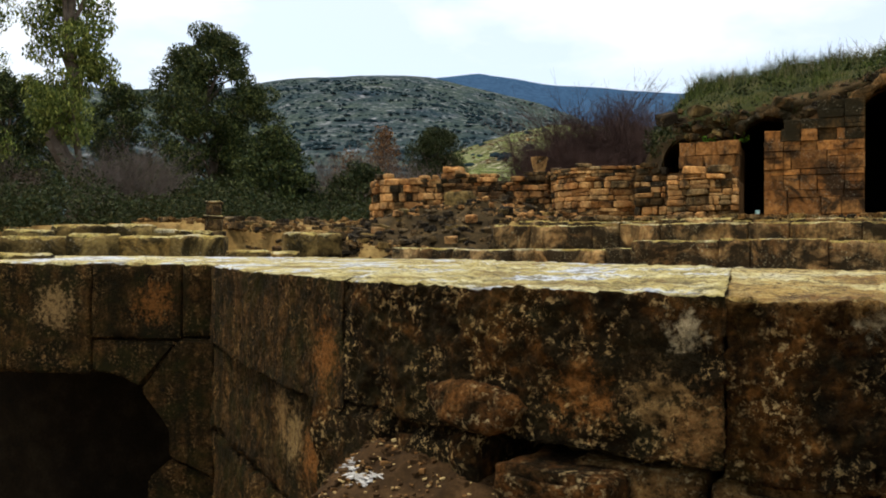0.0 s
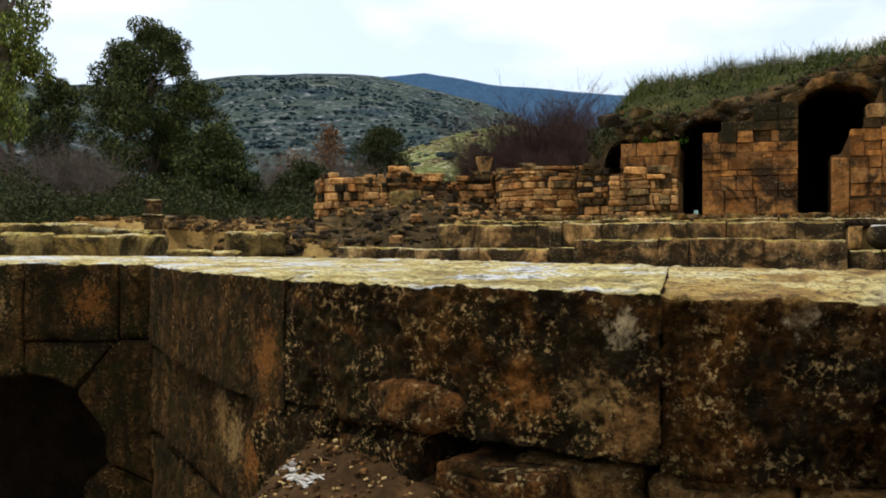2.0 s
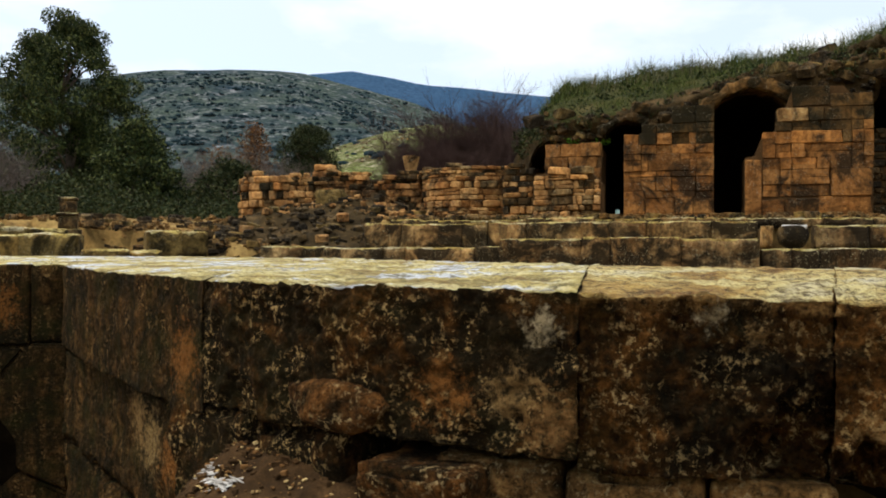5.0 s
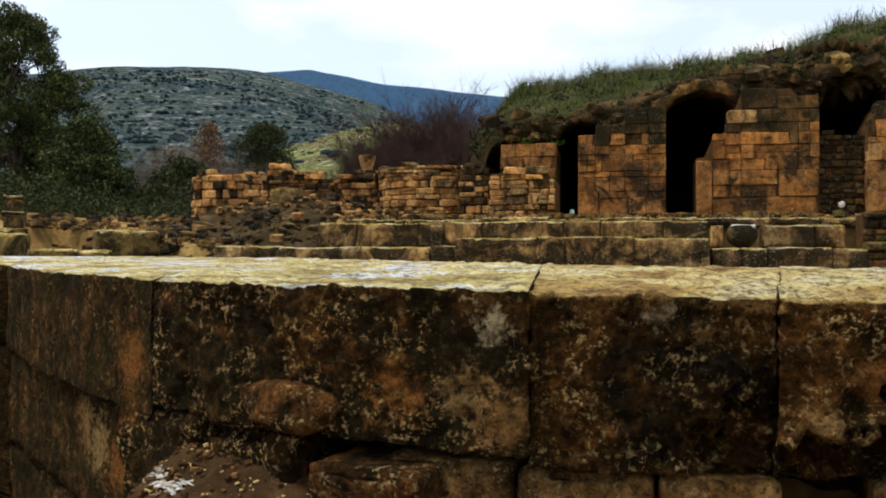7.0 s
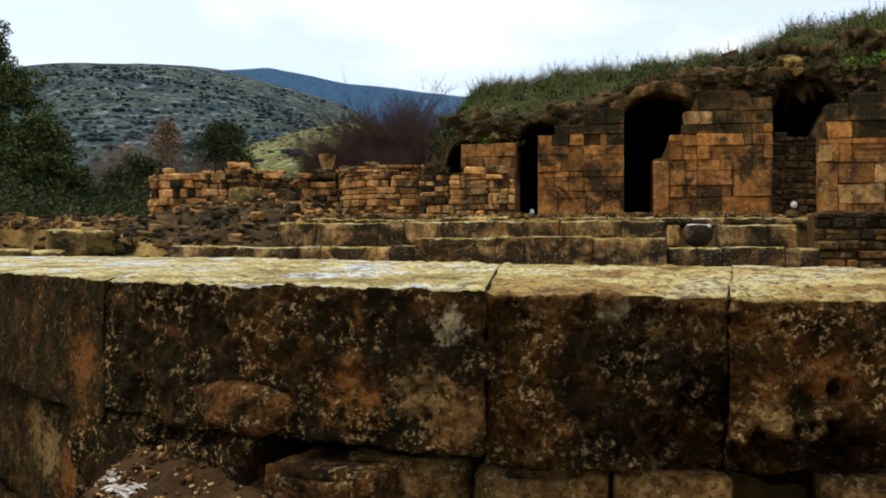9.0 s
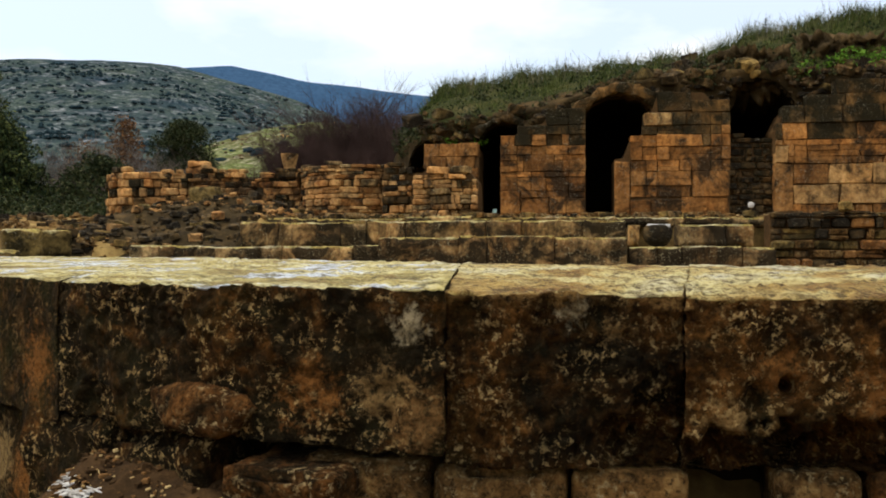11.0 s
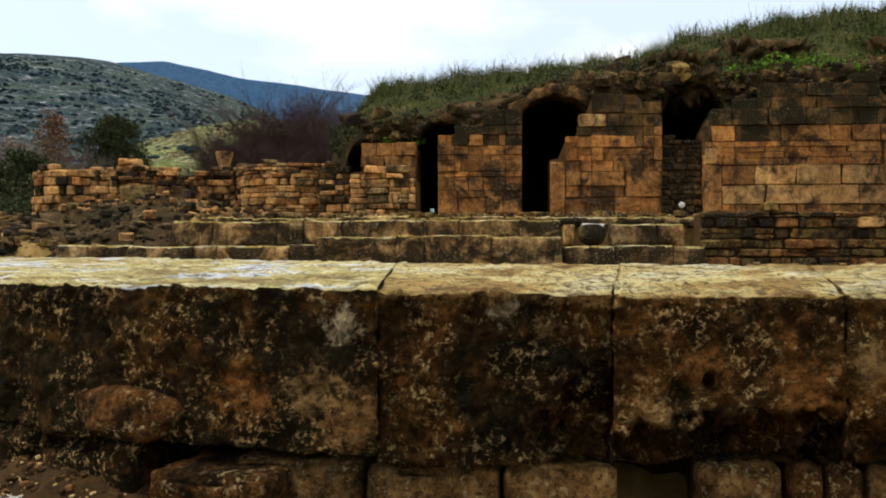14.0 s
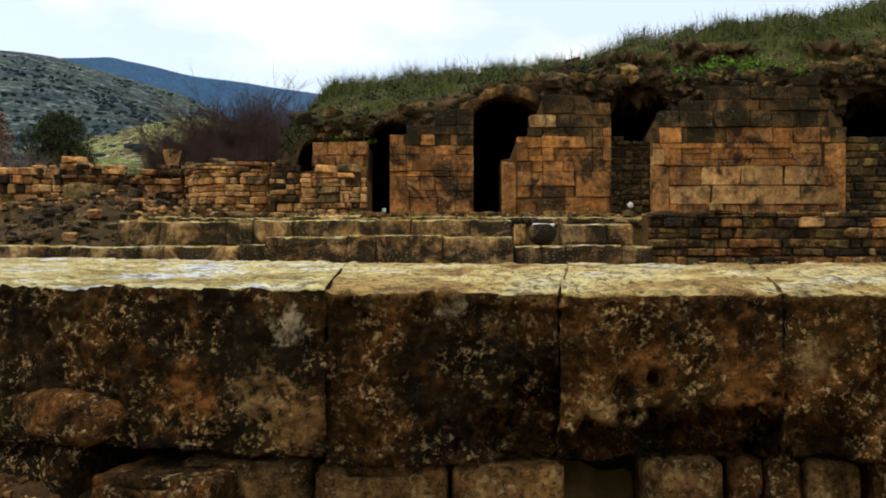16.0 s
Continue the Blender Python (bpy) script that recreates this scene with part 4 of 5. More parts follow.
masonry("masonry_pier", straight(3.89, 14.55, 7.29, 14.5), 2.1, steps_top((0, 3.7), (0.1, 4.06), (0.5, 4.2), (0.95, 4.4), (1.8, 4.5), (2.4, 4.62), (2.75, 4.45), (2.95, 4.2), (3.1, 3.95), (3.25, 3.75)), lambda z: 0.25 if z < 2.3 else 0.13 if z < 3.4 else 0.24, 0.5, 0.8, M_PIER, "broad pier of pale and orange limestone blocks", 55, group=PIERS, split=0.05, upper=(3.5, M_PIER_DARK), jitter=0.55, proud=0.03, gap=0.002, round_="crisp", breaks=(0.1, 0.5, 2.95, 3.1),
        fixed=[(0.0, 0.29, 2.16, 3.06, M_PIER), (3.02, 3.4, 2.16, 3.5, M_PIER), (0.0, 0.2, 3.06, 3.36, M_PIER_PALE)] + PALE_ROW + MID_ROW)

# ---- earth mound with the vaults inside ----
ROOF = ((-3.4, 3.6), (-2.9, 3.88), (-2.4, 3.92), (-1.2, 3.98), (0, 4.15), (0.9, 4.42), (1.9, 4.62), (3, 4.75), (4.2, 4.72), (5, 4.65), (6.5, 4.8), (7.5, 4.9), (9, 5.3), (14, 6.6))
CREST = ((-3.4, 3.75), (-3.15, 4.3), (-2.9, 4.75), (-2.2, 5.0), (-0.6, 5.16), (1.56, 5.34), (3.4, 5.5), (3.85, 5.75), (4.1, 5.95), (6.4, 6.3), (7.9, 6.45), (9.6, 6.78), (16, 7.8))
HOLES = [  # vault mouths: left, right, springing height, crown
    (-2.75, -1.9, 3.15, 3.6), (-1.2, -0.24, 3.45, 3.9), (0.6, 2.02, 3.68, 4.34), (3.1, 4.3, 3.85, 4.54), (7.5, 9.1, 3.95, 4.5)]


def in_hole(x, z):
    for x0, x1, zs, zc in HOLES:
        if x0 < x < x1 and z < zs + (zc - zs) * math.sqrt(max(0.0, 1 - ((x - (x0 + x1) / 2) / ((x1 - x0) / 2)) ** 2)):
            return True
    return False


def build_mound():
    bm = bmesh.new()
    cols, skirt, slope, plateau = 300, 44, 26, 14
    x0, x1 = -3.4, 15.0
    grid, hole = {}, {}
    for i in range(cols + 1):
        x = x0 + (x1 - x0) * i / cols
        roof, crest = lerp(ROOF, x), lerp(CREST, x)
        roof = min(roof, crest - 0.02)
        for j in range(skirt + slope + plateau + 1):
            if j <= skirt:
                v = j / skirt
                p = Vector((x, 14.95 + 0.12 * v, 1.9 + (roof - 1.9) * v))
                p.y += 0.09 * fbm((x, p.z, 0), 0.5, 5, 1) - 0.12 * max(0, v - 0.85) / 0.15
            elif j <= skirt + slope:
                v = (j - skirt) / slope
                p = Vector((x, 15.0 + 2.6 * v, roof + (crest - roof) * v ** 0.8))
                p.z += 0.09 * fbm((x, p.y, 0), 0.7, 5, 2) * min(1, v * 4)
            else:
                v = (j - skirt - slope) / plateau
                p = Vector((x, 17.6 + 22 * v * v, crest - 0.5 * v + 0.1 * fbm((x, 20 * v, 0), 1.5, 3, 2)))
            p.y += max(0.0, -2.15 - x) * 2.6  # the end rounds away
            grid[i, j] = bm.verts.new(p)
            hole[i, j] = j <= skirt and in_hole(p.x, p.z)
    for i in range(cols):
        for j in range(skirt + slope + plateau):
            ring = ((i, j), (i + 1, j), (i + 1, j + 1), (i, j + 1))
            if any(hole[k] for k in ring):
                continue
            f = bm.faces.new([grid[k] for k in ring])
            f.smooth = True
            f.material_index = 1 if j >= skirt + 1 + (4 * fbm((i * 0.05, 0, 0), 1.0, 3, 5)) else 0
    for v in [v for v in bm.verts if not v.link_faces]:
        bm.verts.remove(v)
    ob = part("earth_mound", bm, (M_BANK, M_TURF))
    tagged(ob, "grass-topped earth mound burying the vaults", "mound", kind="structure")


build_mound()
for n, (x0, x1, zs, zc) in enumerate(HOLES):
    rows, verts, faces = [], [], []
    a, b = x0 - 0.06, x1 + 0.06
    outline = [(a, 1.9)] + [((a + b) / 2 - (b - a) / 2 * math.cos(math.pi * k / 14), zs + (zc - zs + 0.05) * math.sin(math.pi * k / 14)) for k in range(15)] + [(b, 1.9)]
    m = len(outline)
    for j in range(9):
        for k, (x, z) in enumerate(outline):
            y = 14.98 + 4.5 * j / 8 + max(0.0, -2.15 - x) * 2.6
            d = 0.04 * fbm((x, y, z), 0.5, 3, n)
            verts.append((x + d, y, z + d))
    for j in range(8):
        for k in range(m - 1):
            faces.append((j * m + k, j * m + k + 1, (j + 1) * m + k + 1, (j + 1) * m + k))
    faces.append(tuple(range(8 * m, 9 * m)))
    faces.append((0, 8 * m, 9 * m - 1, m - 1))
    # vault stone coloured near black for the shade inside
    tunnel = from_lists("vault", verts, faces, M_SHADED)
    tagged(tunnel, "dark barrel vault running into the mound", "vault", "buried vaults", "structure")


def vault_lip(cx, cz, rx, rz, a0, a1, thick, y, depth, seed, label):
    """The thin broken end of a barrel vault, standing out of the earth as a curved slab."""
    bm = bmesh.new()
    rings = []
    steps = 54
    for k in range(steps + 1):
        a = radians(a0 + (a1 - a0) * k / steps)
        out = Vector((-math.cos(a), 0, math.sin(a)))
        p = Vector((cx - rx * math.cos(a), y, cz + rz * math.sin(a)))
        grow = thick * (1.0 + 0.45 * fbm(p, 0.3, 3, seed))
        front = 0.09 * fbm(p, 0.25, 4, seed + 3)
        ring = []
        for u, v in ((0.12, 0.0), (0.5, -0.03), (0.88, 0.0), (1.0, 0.1), (1.0, 1.0), (0.0, 1.0), (0.0, 0.08)):
            q = p + out * grow * u + Vector((0, front + depth * v, 0))
            ring.append(bm.verts.new(q + out * 0.035 * fbm(q, 0.12, 3, seed + 5)))
        rings.append(ring)
    for a, b in zip(rings, rings[1:]):
        for n in range(7):
            bm.faces.new((a[n], b[n], b[(n + 1) % 7], a[(n + 1) % 7]))
    bm.faces.new(rings[0])
    bm.faces.new(rings[-1][::-1])
    bmesh.ops.recalc_face_normals(bm, faces=bm.faces[:])
    tagged(part("vault_arch", bm, M_PIER_DARK), label, "arch", kind="structure")


vault_lip(-0.72, 3.44, 0.48, 0.44, 20, 160, 0.13, 14.82, 0.5, 61, "broken arch lip over a narrow vault mouth")
vault_lip(1.31, 3.66, 0.72, 0.66, -5, 160, 0.2, 14.72, 0.6, 62, "weathered arch lip over the wide vault mouth")
rng = random.Random(66)
spill = new("tumbled_stones")
tagged(spill, "tumbled stones bedded in the earth over the vaults", "stones")
for k in range(270):
    x = rng.uniform(-2.5, 11) if k < 170 else rng.choice((rng.gauss(3.3, 0.5), rng.gauss(5.4, 0.5)))
    z = lerp(ROOF, x)
    u = rng.uniform(-0.35, 0.25) if k < 170 else rng.uniform(0, 0.75)
    if in_hole(x, z + u - 0.1) or in_hole(x, z + u + 0.1):
        continue
    s = rng.uniform(0.05, 0.17) if k % 6 else rng.uniform(0.15, 0.26)
    lay(spill, rng.choice((M_RUBBLE, M_RUBBLE, M_PIER_DARK, M_MOSSY)), rng, x, 15.0 + max(0, u) * 1.5, z + min(u, 0) + max(0, u) * 0.5 - 0.06, s * 1.4, s * 1.6, s, rng.uniform(-60, 60), 28, round_=True)
spots = []
for k in range(1500):
    x, u = rng.uniform(-2.3, 12), rng.uniform(-1.0, 0.35)
    z = lerp(ROOF, x) + u
    if not in_hole(x, z - 0.08) and not in_hole(x, z + 0.08):
        spots.append((x, 14.97 + max(0, u) * 1.7, z - 0.3 * max(0, u)))
gravel("face_rubble", "small stones in the broken earth face", spots, M_RUBBLE, 67, 0.03, 0.12)


def outcrop(x0, x1, y, z0, z1, seed, label):
    """A ragged bank of earth-bound rock breaking through the turf."""
    bm = bmesh.new()
    rough_block(bm, ((x0, y), (x1, y - 0.1), (x1 - 0.1, y + 1.6), (x0 + 0.1, y + 1.6)), z0, z1, 0.14, 0.05, 0.2, seed, 0.3, 0.1, 0, rough=2.2)
    ob = part("rock_outcrop", bm, M_BANK)
    tagged(ob, label, "rock", kind="structure")


outcrop(2.95, 4.25, 15.35, 4.3, 5.2, 68, "ragged brown rock over the blocked vault")
outcrop(4.6, 6.0, 15.5, 4.4, 5.42, 69, "ragged brown earth bank breaking through the grass")
outcrop(7.0, 9.5, 15.2, 4.4, 5.35, 70, "dark eroded earth bank above the last vault")

# ---- round wall ----
drum_top = lambda s: 3.39 + 0.03 * math.sin(5 * s) + 0.02 * math.sin(13 * s)
masonry("round_wall", arc(-4.05, 18.15, 1.42, 190, 385), 2.05, drum_top, 0.115, 0.21, 0.5, (M_ROUND, M_ROUND, M_ROUND, M_ROUND, M_STEP, M_PIER), "curved wall of small orange limestone courses", 71, proud=0.03, gap=0.004, jitter=0.75, split=0.15, upper=(3.26, M_STEP), round_=True)
masonry("round_wall", straight(-8.6, 17.5, -5.4, 17.6), 2.05, lambda s: 3.24 + 0.12 * math.sin(2.3 * s + 1) + (0.25 if 0.9 < s < 1.9 else 0), 0.12, 0.18, 0.5, (M_ROUND, M_ROUND, M_ROUND, M_ROUND, M_STEP, M_ROUND, M_PIER_DARK), "broken straight stretch of small orange courses", 72, proud=0.08, gap=0.006, jitter=0.8, split=0.2, round_=True)
masonry("round_wall", arc(-9.0, 18.9, 1.45, 165, 300), 2.05, lambda s: 3.38 + 0.05 * math.sin(4 * s), 0.15, 0.2, 0.5, (M_ROUND, M_ROUND, M_ROUND, M_ROUND, M_STEP, M_ROUND, M_PIER_DARK), "weathered curved wall end of orange stone", 73, proud=0.07, gap=0.006, jitter=0.75, round_=True)
# rubble heap in front of the broken stretch
bm = bmesh.new()
grid = {}
for i in range(81):
    for j in range(31):
        x, y = -11.5 + 7.6 * i / 80, 13.4 + 4.2 * j / 30
        v = j / 30
        top = lerp(((-11.5, 1.6), (-10.5, 1.85), (-9.3, 2.25), (-8, 2.5), (-6.3, 2.62), (-5.6, 2.45), (-4.9, 2.2), (-3.9, 2.0)), x)
        z = 1.2 + (top - 1.2) * min(1, 1.25 * v ** 0.75) + 0.17 * fbm((x, y, 0), 0.5, 5, 3)
        grid[i, j] = bm.verts.new((x, y, z))
for i in range(80):
    for j in range(30):
        f = bm.faces.new((grid[i, j], grid[i + 1, j], grid[i + 1, j + 1], grid[i, j + 1]))
        f.smooth = True
heap_points = [tuple(v.co) for v in bm.verts]
bank = part("rubble_bank", bm, M_BANK)
tagged(bank, "sloping bank of dark earth and rubble", "bank", kind="structure")
rng = random.Random(81)
for k in range(120):
    x, y, z = rng.choice(heap_points)
    s = rng.uniform(0.05, 0.2)
    lay(bank, rng.choice((M_RUBBLE, M_RUBBLE, M_MOSSY, M_ROUND)), rng, x + rng.uniform(-0.1, 0.1), y, z - 0.03, s * 1.5, s * 1.2, s * 0.9, rng.uniform(0, 180), 15, "loose_stone")
spots = [(x + rng.uniform(-0.06, 0.06), y + rng.uniform(-0.08, 0.08), z) for x, y, z in rng.choices(heap_points, k=2600)]
gravel("bank_rubble", "dark broken stones bedded in the bank", spots[:1050], M_RUBBLE, 82, 0.03, 0.15)
gravel("bank_rubble", "pale broken stones bedded in the bank", [p for p in spots[1050:] if p[1] > 15.9 and p[0] > -8.6][:420], M_ROUND, 84, 0.03, 0.12)
bm = bmesh.new()
rough_block(bm, ((-7.55, 16.6), (-7.0, 16.65), (-6.95, 17.1), (-7.5, 17.1)), 2.2, 2.92, 0.12, 0.08, 0.05, 83, 0.12, 0.0, 0)
boulder = part("boulder", bm, M_MOSSY)
tagged(boulder, "upright pale boulder on the rubble bank", "boulder")


def column_stump(name, label, x, y, z, r, h, material, flare):
    """A drum of a column with a spreading carved head on a dark square base."""
    stump = new(name)
    stump.location = (x, y, z)
    tagged(stump, label, "column")
    bm = bmesh.new()
    rough_block(bm, ((-r * 1.35, -r * 1.35), (r * 1.35, -r * 1.35), (r * 1.35, r * 1.35), (-r * 1.35, r * 1.35)), 0, h * 0.25, 0.02, 0.05, 0.008, 3, 0.02, 0.0, 0)
    part("base", bm, M_RUBBLE, stump, "dark square base")
    bm = bmesh.new()
    rings = []
    profile = ((0.25, 0.85), (0.5, 0.86), (0.56, 0.95), (0.72, 1.0 + flare * 0.5), (0.86, 1.0 + flare), (0.92, 1.08 + flare), (1.0, 1.08 + flare), (1.0, 0.0))
    for u, k in profile:
        rings.append([bm.verts.new((r * k * math.cos(a) * (1 + 0.05 * math.cos(8 * a)), r * k * math.sin(a) * (1 + 0.05 * math.cos(8 * a)), h * u)) for a in [2 * math.pi * n / 32 for n in range(32)]])
    for a, b in zip(rings, rings[1:]):
        for n in range(32):
            bm.faces.new((a[n], a[(n + 1) % 32], b[(n + 1) % 32], b[n]))
    part("capital", bm, material, stump, "weathered carved capital")
    return stump


column_stump("column_capital", "weathered column capital set on the wall head", -5.68, 17.75, 3.15, 0.15, 0.56, M_PIER_PALE, 0.2)
for x, z, w, h, n in ((-7.75, 3.22, 0.62, 0.2, 1), (-7.8, 3.42, 0.42, 0.15, 2)):
    bm = bmesh.new()
    rough_block(bm, ((x - w / 2, 17.6), (x + w / 2, 17.6), (x + w / 2, 17.95), (x - w / 2, 17.95)), z, z + h, 0.05, 0.05, 0.03, 86 + n, 0.05, 0.0, 0)
    tagged(part("stacked_stone", bm, M_ROUND), "rough orange stone stacked on the wall head", "stone block")
bm = bmesh.new()
rough_block(bm, ((-6.75, 17.7), (-6.45, 17.7), (-6.45, 17.95), (-6.75, 17.95)), 2.95, 3.2, 0.03, 0.06, 0.01, 85, 0.02, 0.0, 0)
tagged(part("pale_block", bm, M_STEP), "pale squared block standing on the wall", "stone block")

# ---- low walls and blocks left of the podium ----
LOW = "rows of mossy blocks"


def loose_block(x, y, z, w, d, h, turn, seed, material=None, label="mossy squared block in a low row"):
    bm = bmesh.new()
    rough_block(bm, ((-w / 2, -d / 2), (w / 2, -d / 2), (w / 2, d / 2), (-w / 2, d / 2)), 0, h, 0.07, 0.06, 0.035, seed, 0.07)
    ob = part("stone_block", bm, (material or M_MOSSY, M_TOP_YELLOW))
    ob.matrix_basis = pose(x, y, z, 0, 0, turn)
    tagged(ob, label, "stone block", LOW)
    return ob


def at_bearing(a, d):
    return d * math.sin(radians(a)), d * math.cos(radians(a))


rng = random.Random(91)
# bearing, distance, base height, width, height
ROW = [(-53.0, 13.6, 1.52, 0.9, 0.16), (-50.6, 13.4, 1.5, 0.95, 0.34), (-47.4, 13.3, 1.5, 0.75, 0.36), (-44.2, 13.2, 1.5, 0.75, 0.34), (-41.0, 13.1, 1.5, 0.85, 0.36), (-37.7, 12.6, 1.45, 0.65, 0.16), (-35.4, 12.8, 1.45, 0.42, 0.15),
       (-51, 15.2, 1.75, 0.8, 0.24), (-48, 15.1, 1.75, 0.9, 0.28), (-45.2, 15.0, 1.78, 0.8, 0.24), (-43.2, 15.0, 1.75, 0.6, 0.24), (-41.2, 15, 1.75, 0.6, 0.22), (-34.3, 15.2, 1.55, 0.6, 0.5), (-32.6, 15.4, 1.55, 0.55, 0.42),
       (-53, 11.8, 1.36, 1.3, 0.2), (-49.5, 11.6, 1.35, 1.1, 0.16)]
for i, (a, d, z, w, h) in enumerate(ROW):
    x, y = at_bearing(a, d)
    loose_block(x, y, z - 0.12, 0.98 * w, 0.62, 0.74 * h + 0.12 + rng.uniform(-0.05, 0.05), rng.uniform(26, 46), 200 + i)
pillar = new("stone_pillar")
px, py = at_bearing(-40.0, 15.4)
pillar.matrix_basis = pose(px, py, 1.6, 0, 0, 35)
tagged(pillar, "small pillar of three stacked stones", "pillar")
z = 0.0
for i, (w, h) in enumerate(((0.42, 0.32), (0.30, 0.22), (0.36, 0.06), (0.26, 0.2), (0.3, 0.06))):
    bm = bmesh.new()
    rough_block(bm, ((-w / 2, -w / 2), (w / 2, -w / 2), (w / 2, w / 2), (-w / 2, w / 2)), z, z + h, 0.02, 0.06, 0.008, 300 + i, 0.02)
    part("pillar_stone", bm, (M_STEP, M_TOP_YELLOW), pillar)
    z += h
field = new("field_stones")
tagged(field, "scattered low stones over the ochre ground", "stones", kind="stuff")
for k in range(240):
    a, d = rng.uniform(-56, -27), rng.uniform(13.5, 20.5)
    x, y = at_bearing(a, d)
    s = rng.uniform(0.06, 0.2)
    lay(field, rng.choice((M_MOSSY, M_RUBBLE, M_STEP)), rng, x, y, ground_height(x, y) - 0.03, s * 1.8, s * 1.4, s * 0.8, rng.uniform(0, 180), 8, "loose_stone")

spots = []
for k in range(2600):
    a, d = rng.uniform(-56, -26), rng.uniform(11.5, 22)
    x, y = at_bearing(a, d)
    spots.append((x, y, ground_height(x, y)))
gravel("field_grit", "ochre broken stone littering the ground", spots[:2100], M_LOW, 95, 0.03, 0.13)
gravel("field_grit", "dark broken stone littering the ground", spots[2100:], M_RUBBLE, 96, 0.03, 0.12)


# ---- plants ----
def leaf_cloud(name, clumps, per, size, material, parent, seed, droop=0.0, flat=0.75):
    """A crown of many bent leaf sprays, gathered in clumps (x, y, z, radius) in the parent's frame."""
    rng = np.random.default_rng(seed)
    centres, radii = [], []
    for x, y, z, r in clumps:
        n = max(6, int(per * r * r))
        centres += [(x, y, z)] * n
        radii += [r] * n
    c, r = np.array(centres), np.array(radii)
    n = len(c)
    unit = lambda v: v / np.linalg.norm(v, axis=1)[:, None]
    p = c + unit(rng.normal(size=(n, 3))) * (r * rng.uniform(0.3, 1.08, n) ** 0.6)[:, None] * np.array((1, 1, flat))
    a = rng.normal(size=(n, 3))
    a[:, 2] -= droop * 2
    a = unit(a)
    b = rng.normal(size=(n, 3))
    b = unit(b - a * (a * b).sum(1)[:, None])
    s = (size * rng.uniform(0.5, 1.3, n))[:, None]
    vs = np.stack((p - a * s * 0.7, p + b * s * 0.33, p + a * s, p - b * s * 0.33 + a * s * 0.1), 1).reshape(-1, 3)
    k = np.arange(n)[:, None] * 4
    fs = np.concatenate((k + (0, 1, 2), k + (0, 2, 3)))
    return from_lists(name, vs.tolist(), fs.tolist(), material, parent)


def limb(bm, a, b, r0, r1, sides=6):
    a, b = Vector(a), Vector(b)
    d = (b - a).normalized()
    u = d.cross(Vector((0.3, 0.9, 0.2))).normalized()
    v = d.cross(u)
    rings = [[bm.verts.new(p + (u * math.cos(t) + v * math.sin(t)) * r) for t in [2 * math.pi * k / sides for k in range(sides)]] for p, r in ((a, r0), (b, r1))]
    for k in range(sides):
        bm.faces.new((rings[0][k], rings[0][(k + 1) % sides], rings[1][(k + 1) % sides], rings[1][k]))


def tree(name, label, bearing, dist, z, height, outline, material, seed, leaf=0.4, per=30, droop=0.4, clump=0.11, count=210):
    """outline: table of height share and half width share of the crown."""
    rng = random.Random(seed)
    ob = new(name)
    x, y = at_bearing(bearing, dist)
    ob.location = (x, y, z)
    tagged(ob, label, "tree")
    bm = bmesh.new()
    clumps = []
    p = Vector((0, 0, -0.3))
    spine = [p]
    for k in range(7):
        p = Vector((rng.uniform(-0.03, 0.03) * height, rng.uniform(-0.03, 0.03) * height, height * (k + 1) / 7.6))
        spine.append(p)
    for k in range(7):
        limb(bm, spine[k], spine[k + 1], height * 0.03 * (1 - k / 7.5), height * 0.03 * (1 - (k + 1) / 7.5), 8)
    for k in range(count):
        u = outline[0][0] + (1 - outline[0][0]) * (k + rng.random()) / count
        w = lerp(outline, u) * height * math.sqrt(rng.uniform(0.02, 1.0))
        a = rng.uniform(0, 2 * math.pi)
        c = Vector((w * math.cos(a), w * math.sin(a), u * height))
        r = height * clump * rng.uniform(0.5, 1.0) * (1.12 - 0.35 * u)
        clumps.append((c.x, c.y, c.z, r))
        if k % 5 == 0:
            s = spine[min(7, max(1, int((u - 0.12) * 7.6)))]
            m = s.lerp(c, 0.55) + Vector((0, 0, 0.02 * height))
            limb(bm, s, m, height * 0.008, height * 0.005, 5)
            limb(bm, m, c, height * 0.005, height * 0.002, 5)
    part("trunk", bm, M_BARK, ob)
    leaf_cloud("crown", clumps, per, leaf, material, ob, seed, droop)
    return ob


def bare_bush(name, label, bearing, dist, z, height, spread, material, seed, stems=16, depth=4):
    """A leafless bush: stems that fork again and again into fine twigs."""
    rng = random.Random(seed)
    bm = bmesh.new()

    def grow(p, d, length, r, level):
        q = p + d * length
        limb(bm, p, q, r, r * 0.65, 3)
        if level:
            for _ in range(3):
                e = (d + Vector((rng.gauss(0, 0.42), rng.gauss(0, 0.42), rng.gauss(0.02, 0.22)))).normalized()
                grow(p.lerp(q, rng.uniform(0.5, 1.0)), e, length * rng.uniform(0.55, 0.85), r * 0.6, level - 1)

    for k in range(stems):
        a = rng.uniform(0, 2 * math.pi)
        rr = spread * math.sqrt(rng.random())
        d = Vector((math.cos(a) * rng.uniform(0, 0.5), math.sin(a) * rng.uniform(0, 0.5), 1)).normalized()
        grow(Vector((rr * math.cos(a), rr * math.sin(a), -0.2)), d, height * rng.uniform(0.28, 0.42), height * 0.008, depth)
    ob = part(name, bm, material)
    x, y = at_bearing(bearing, dist)
    ob.location = (x, y, z)
    tagged(ob, label, "bush")
    return ob


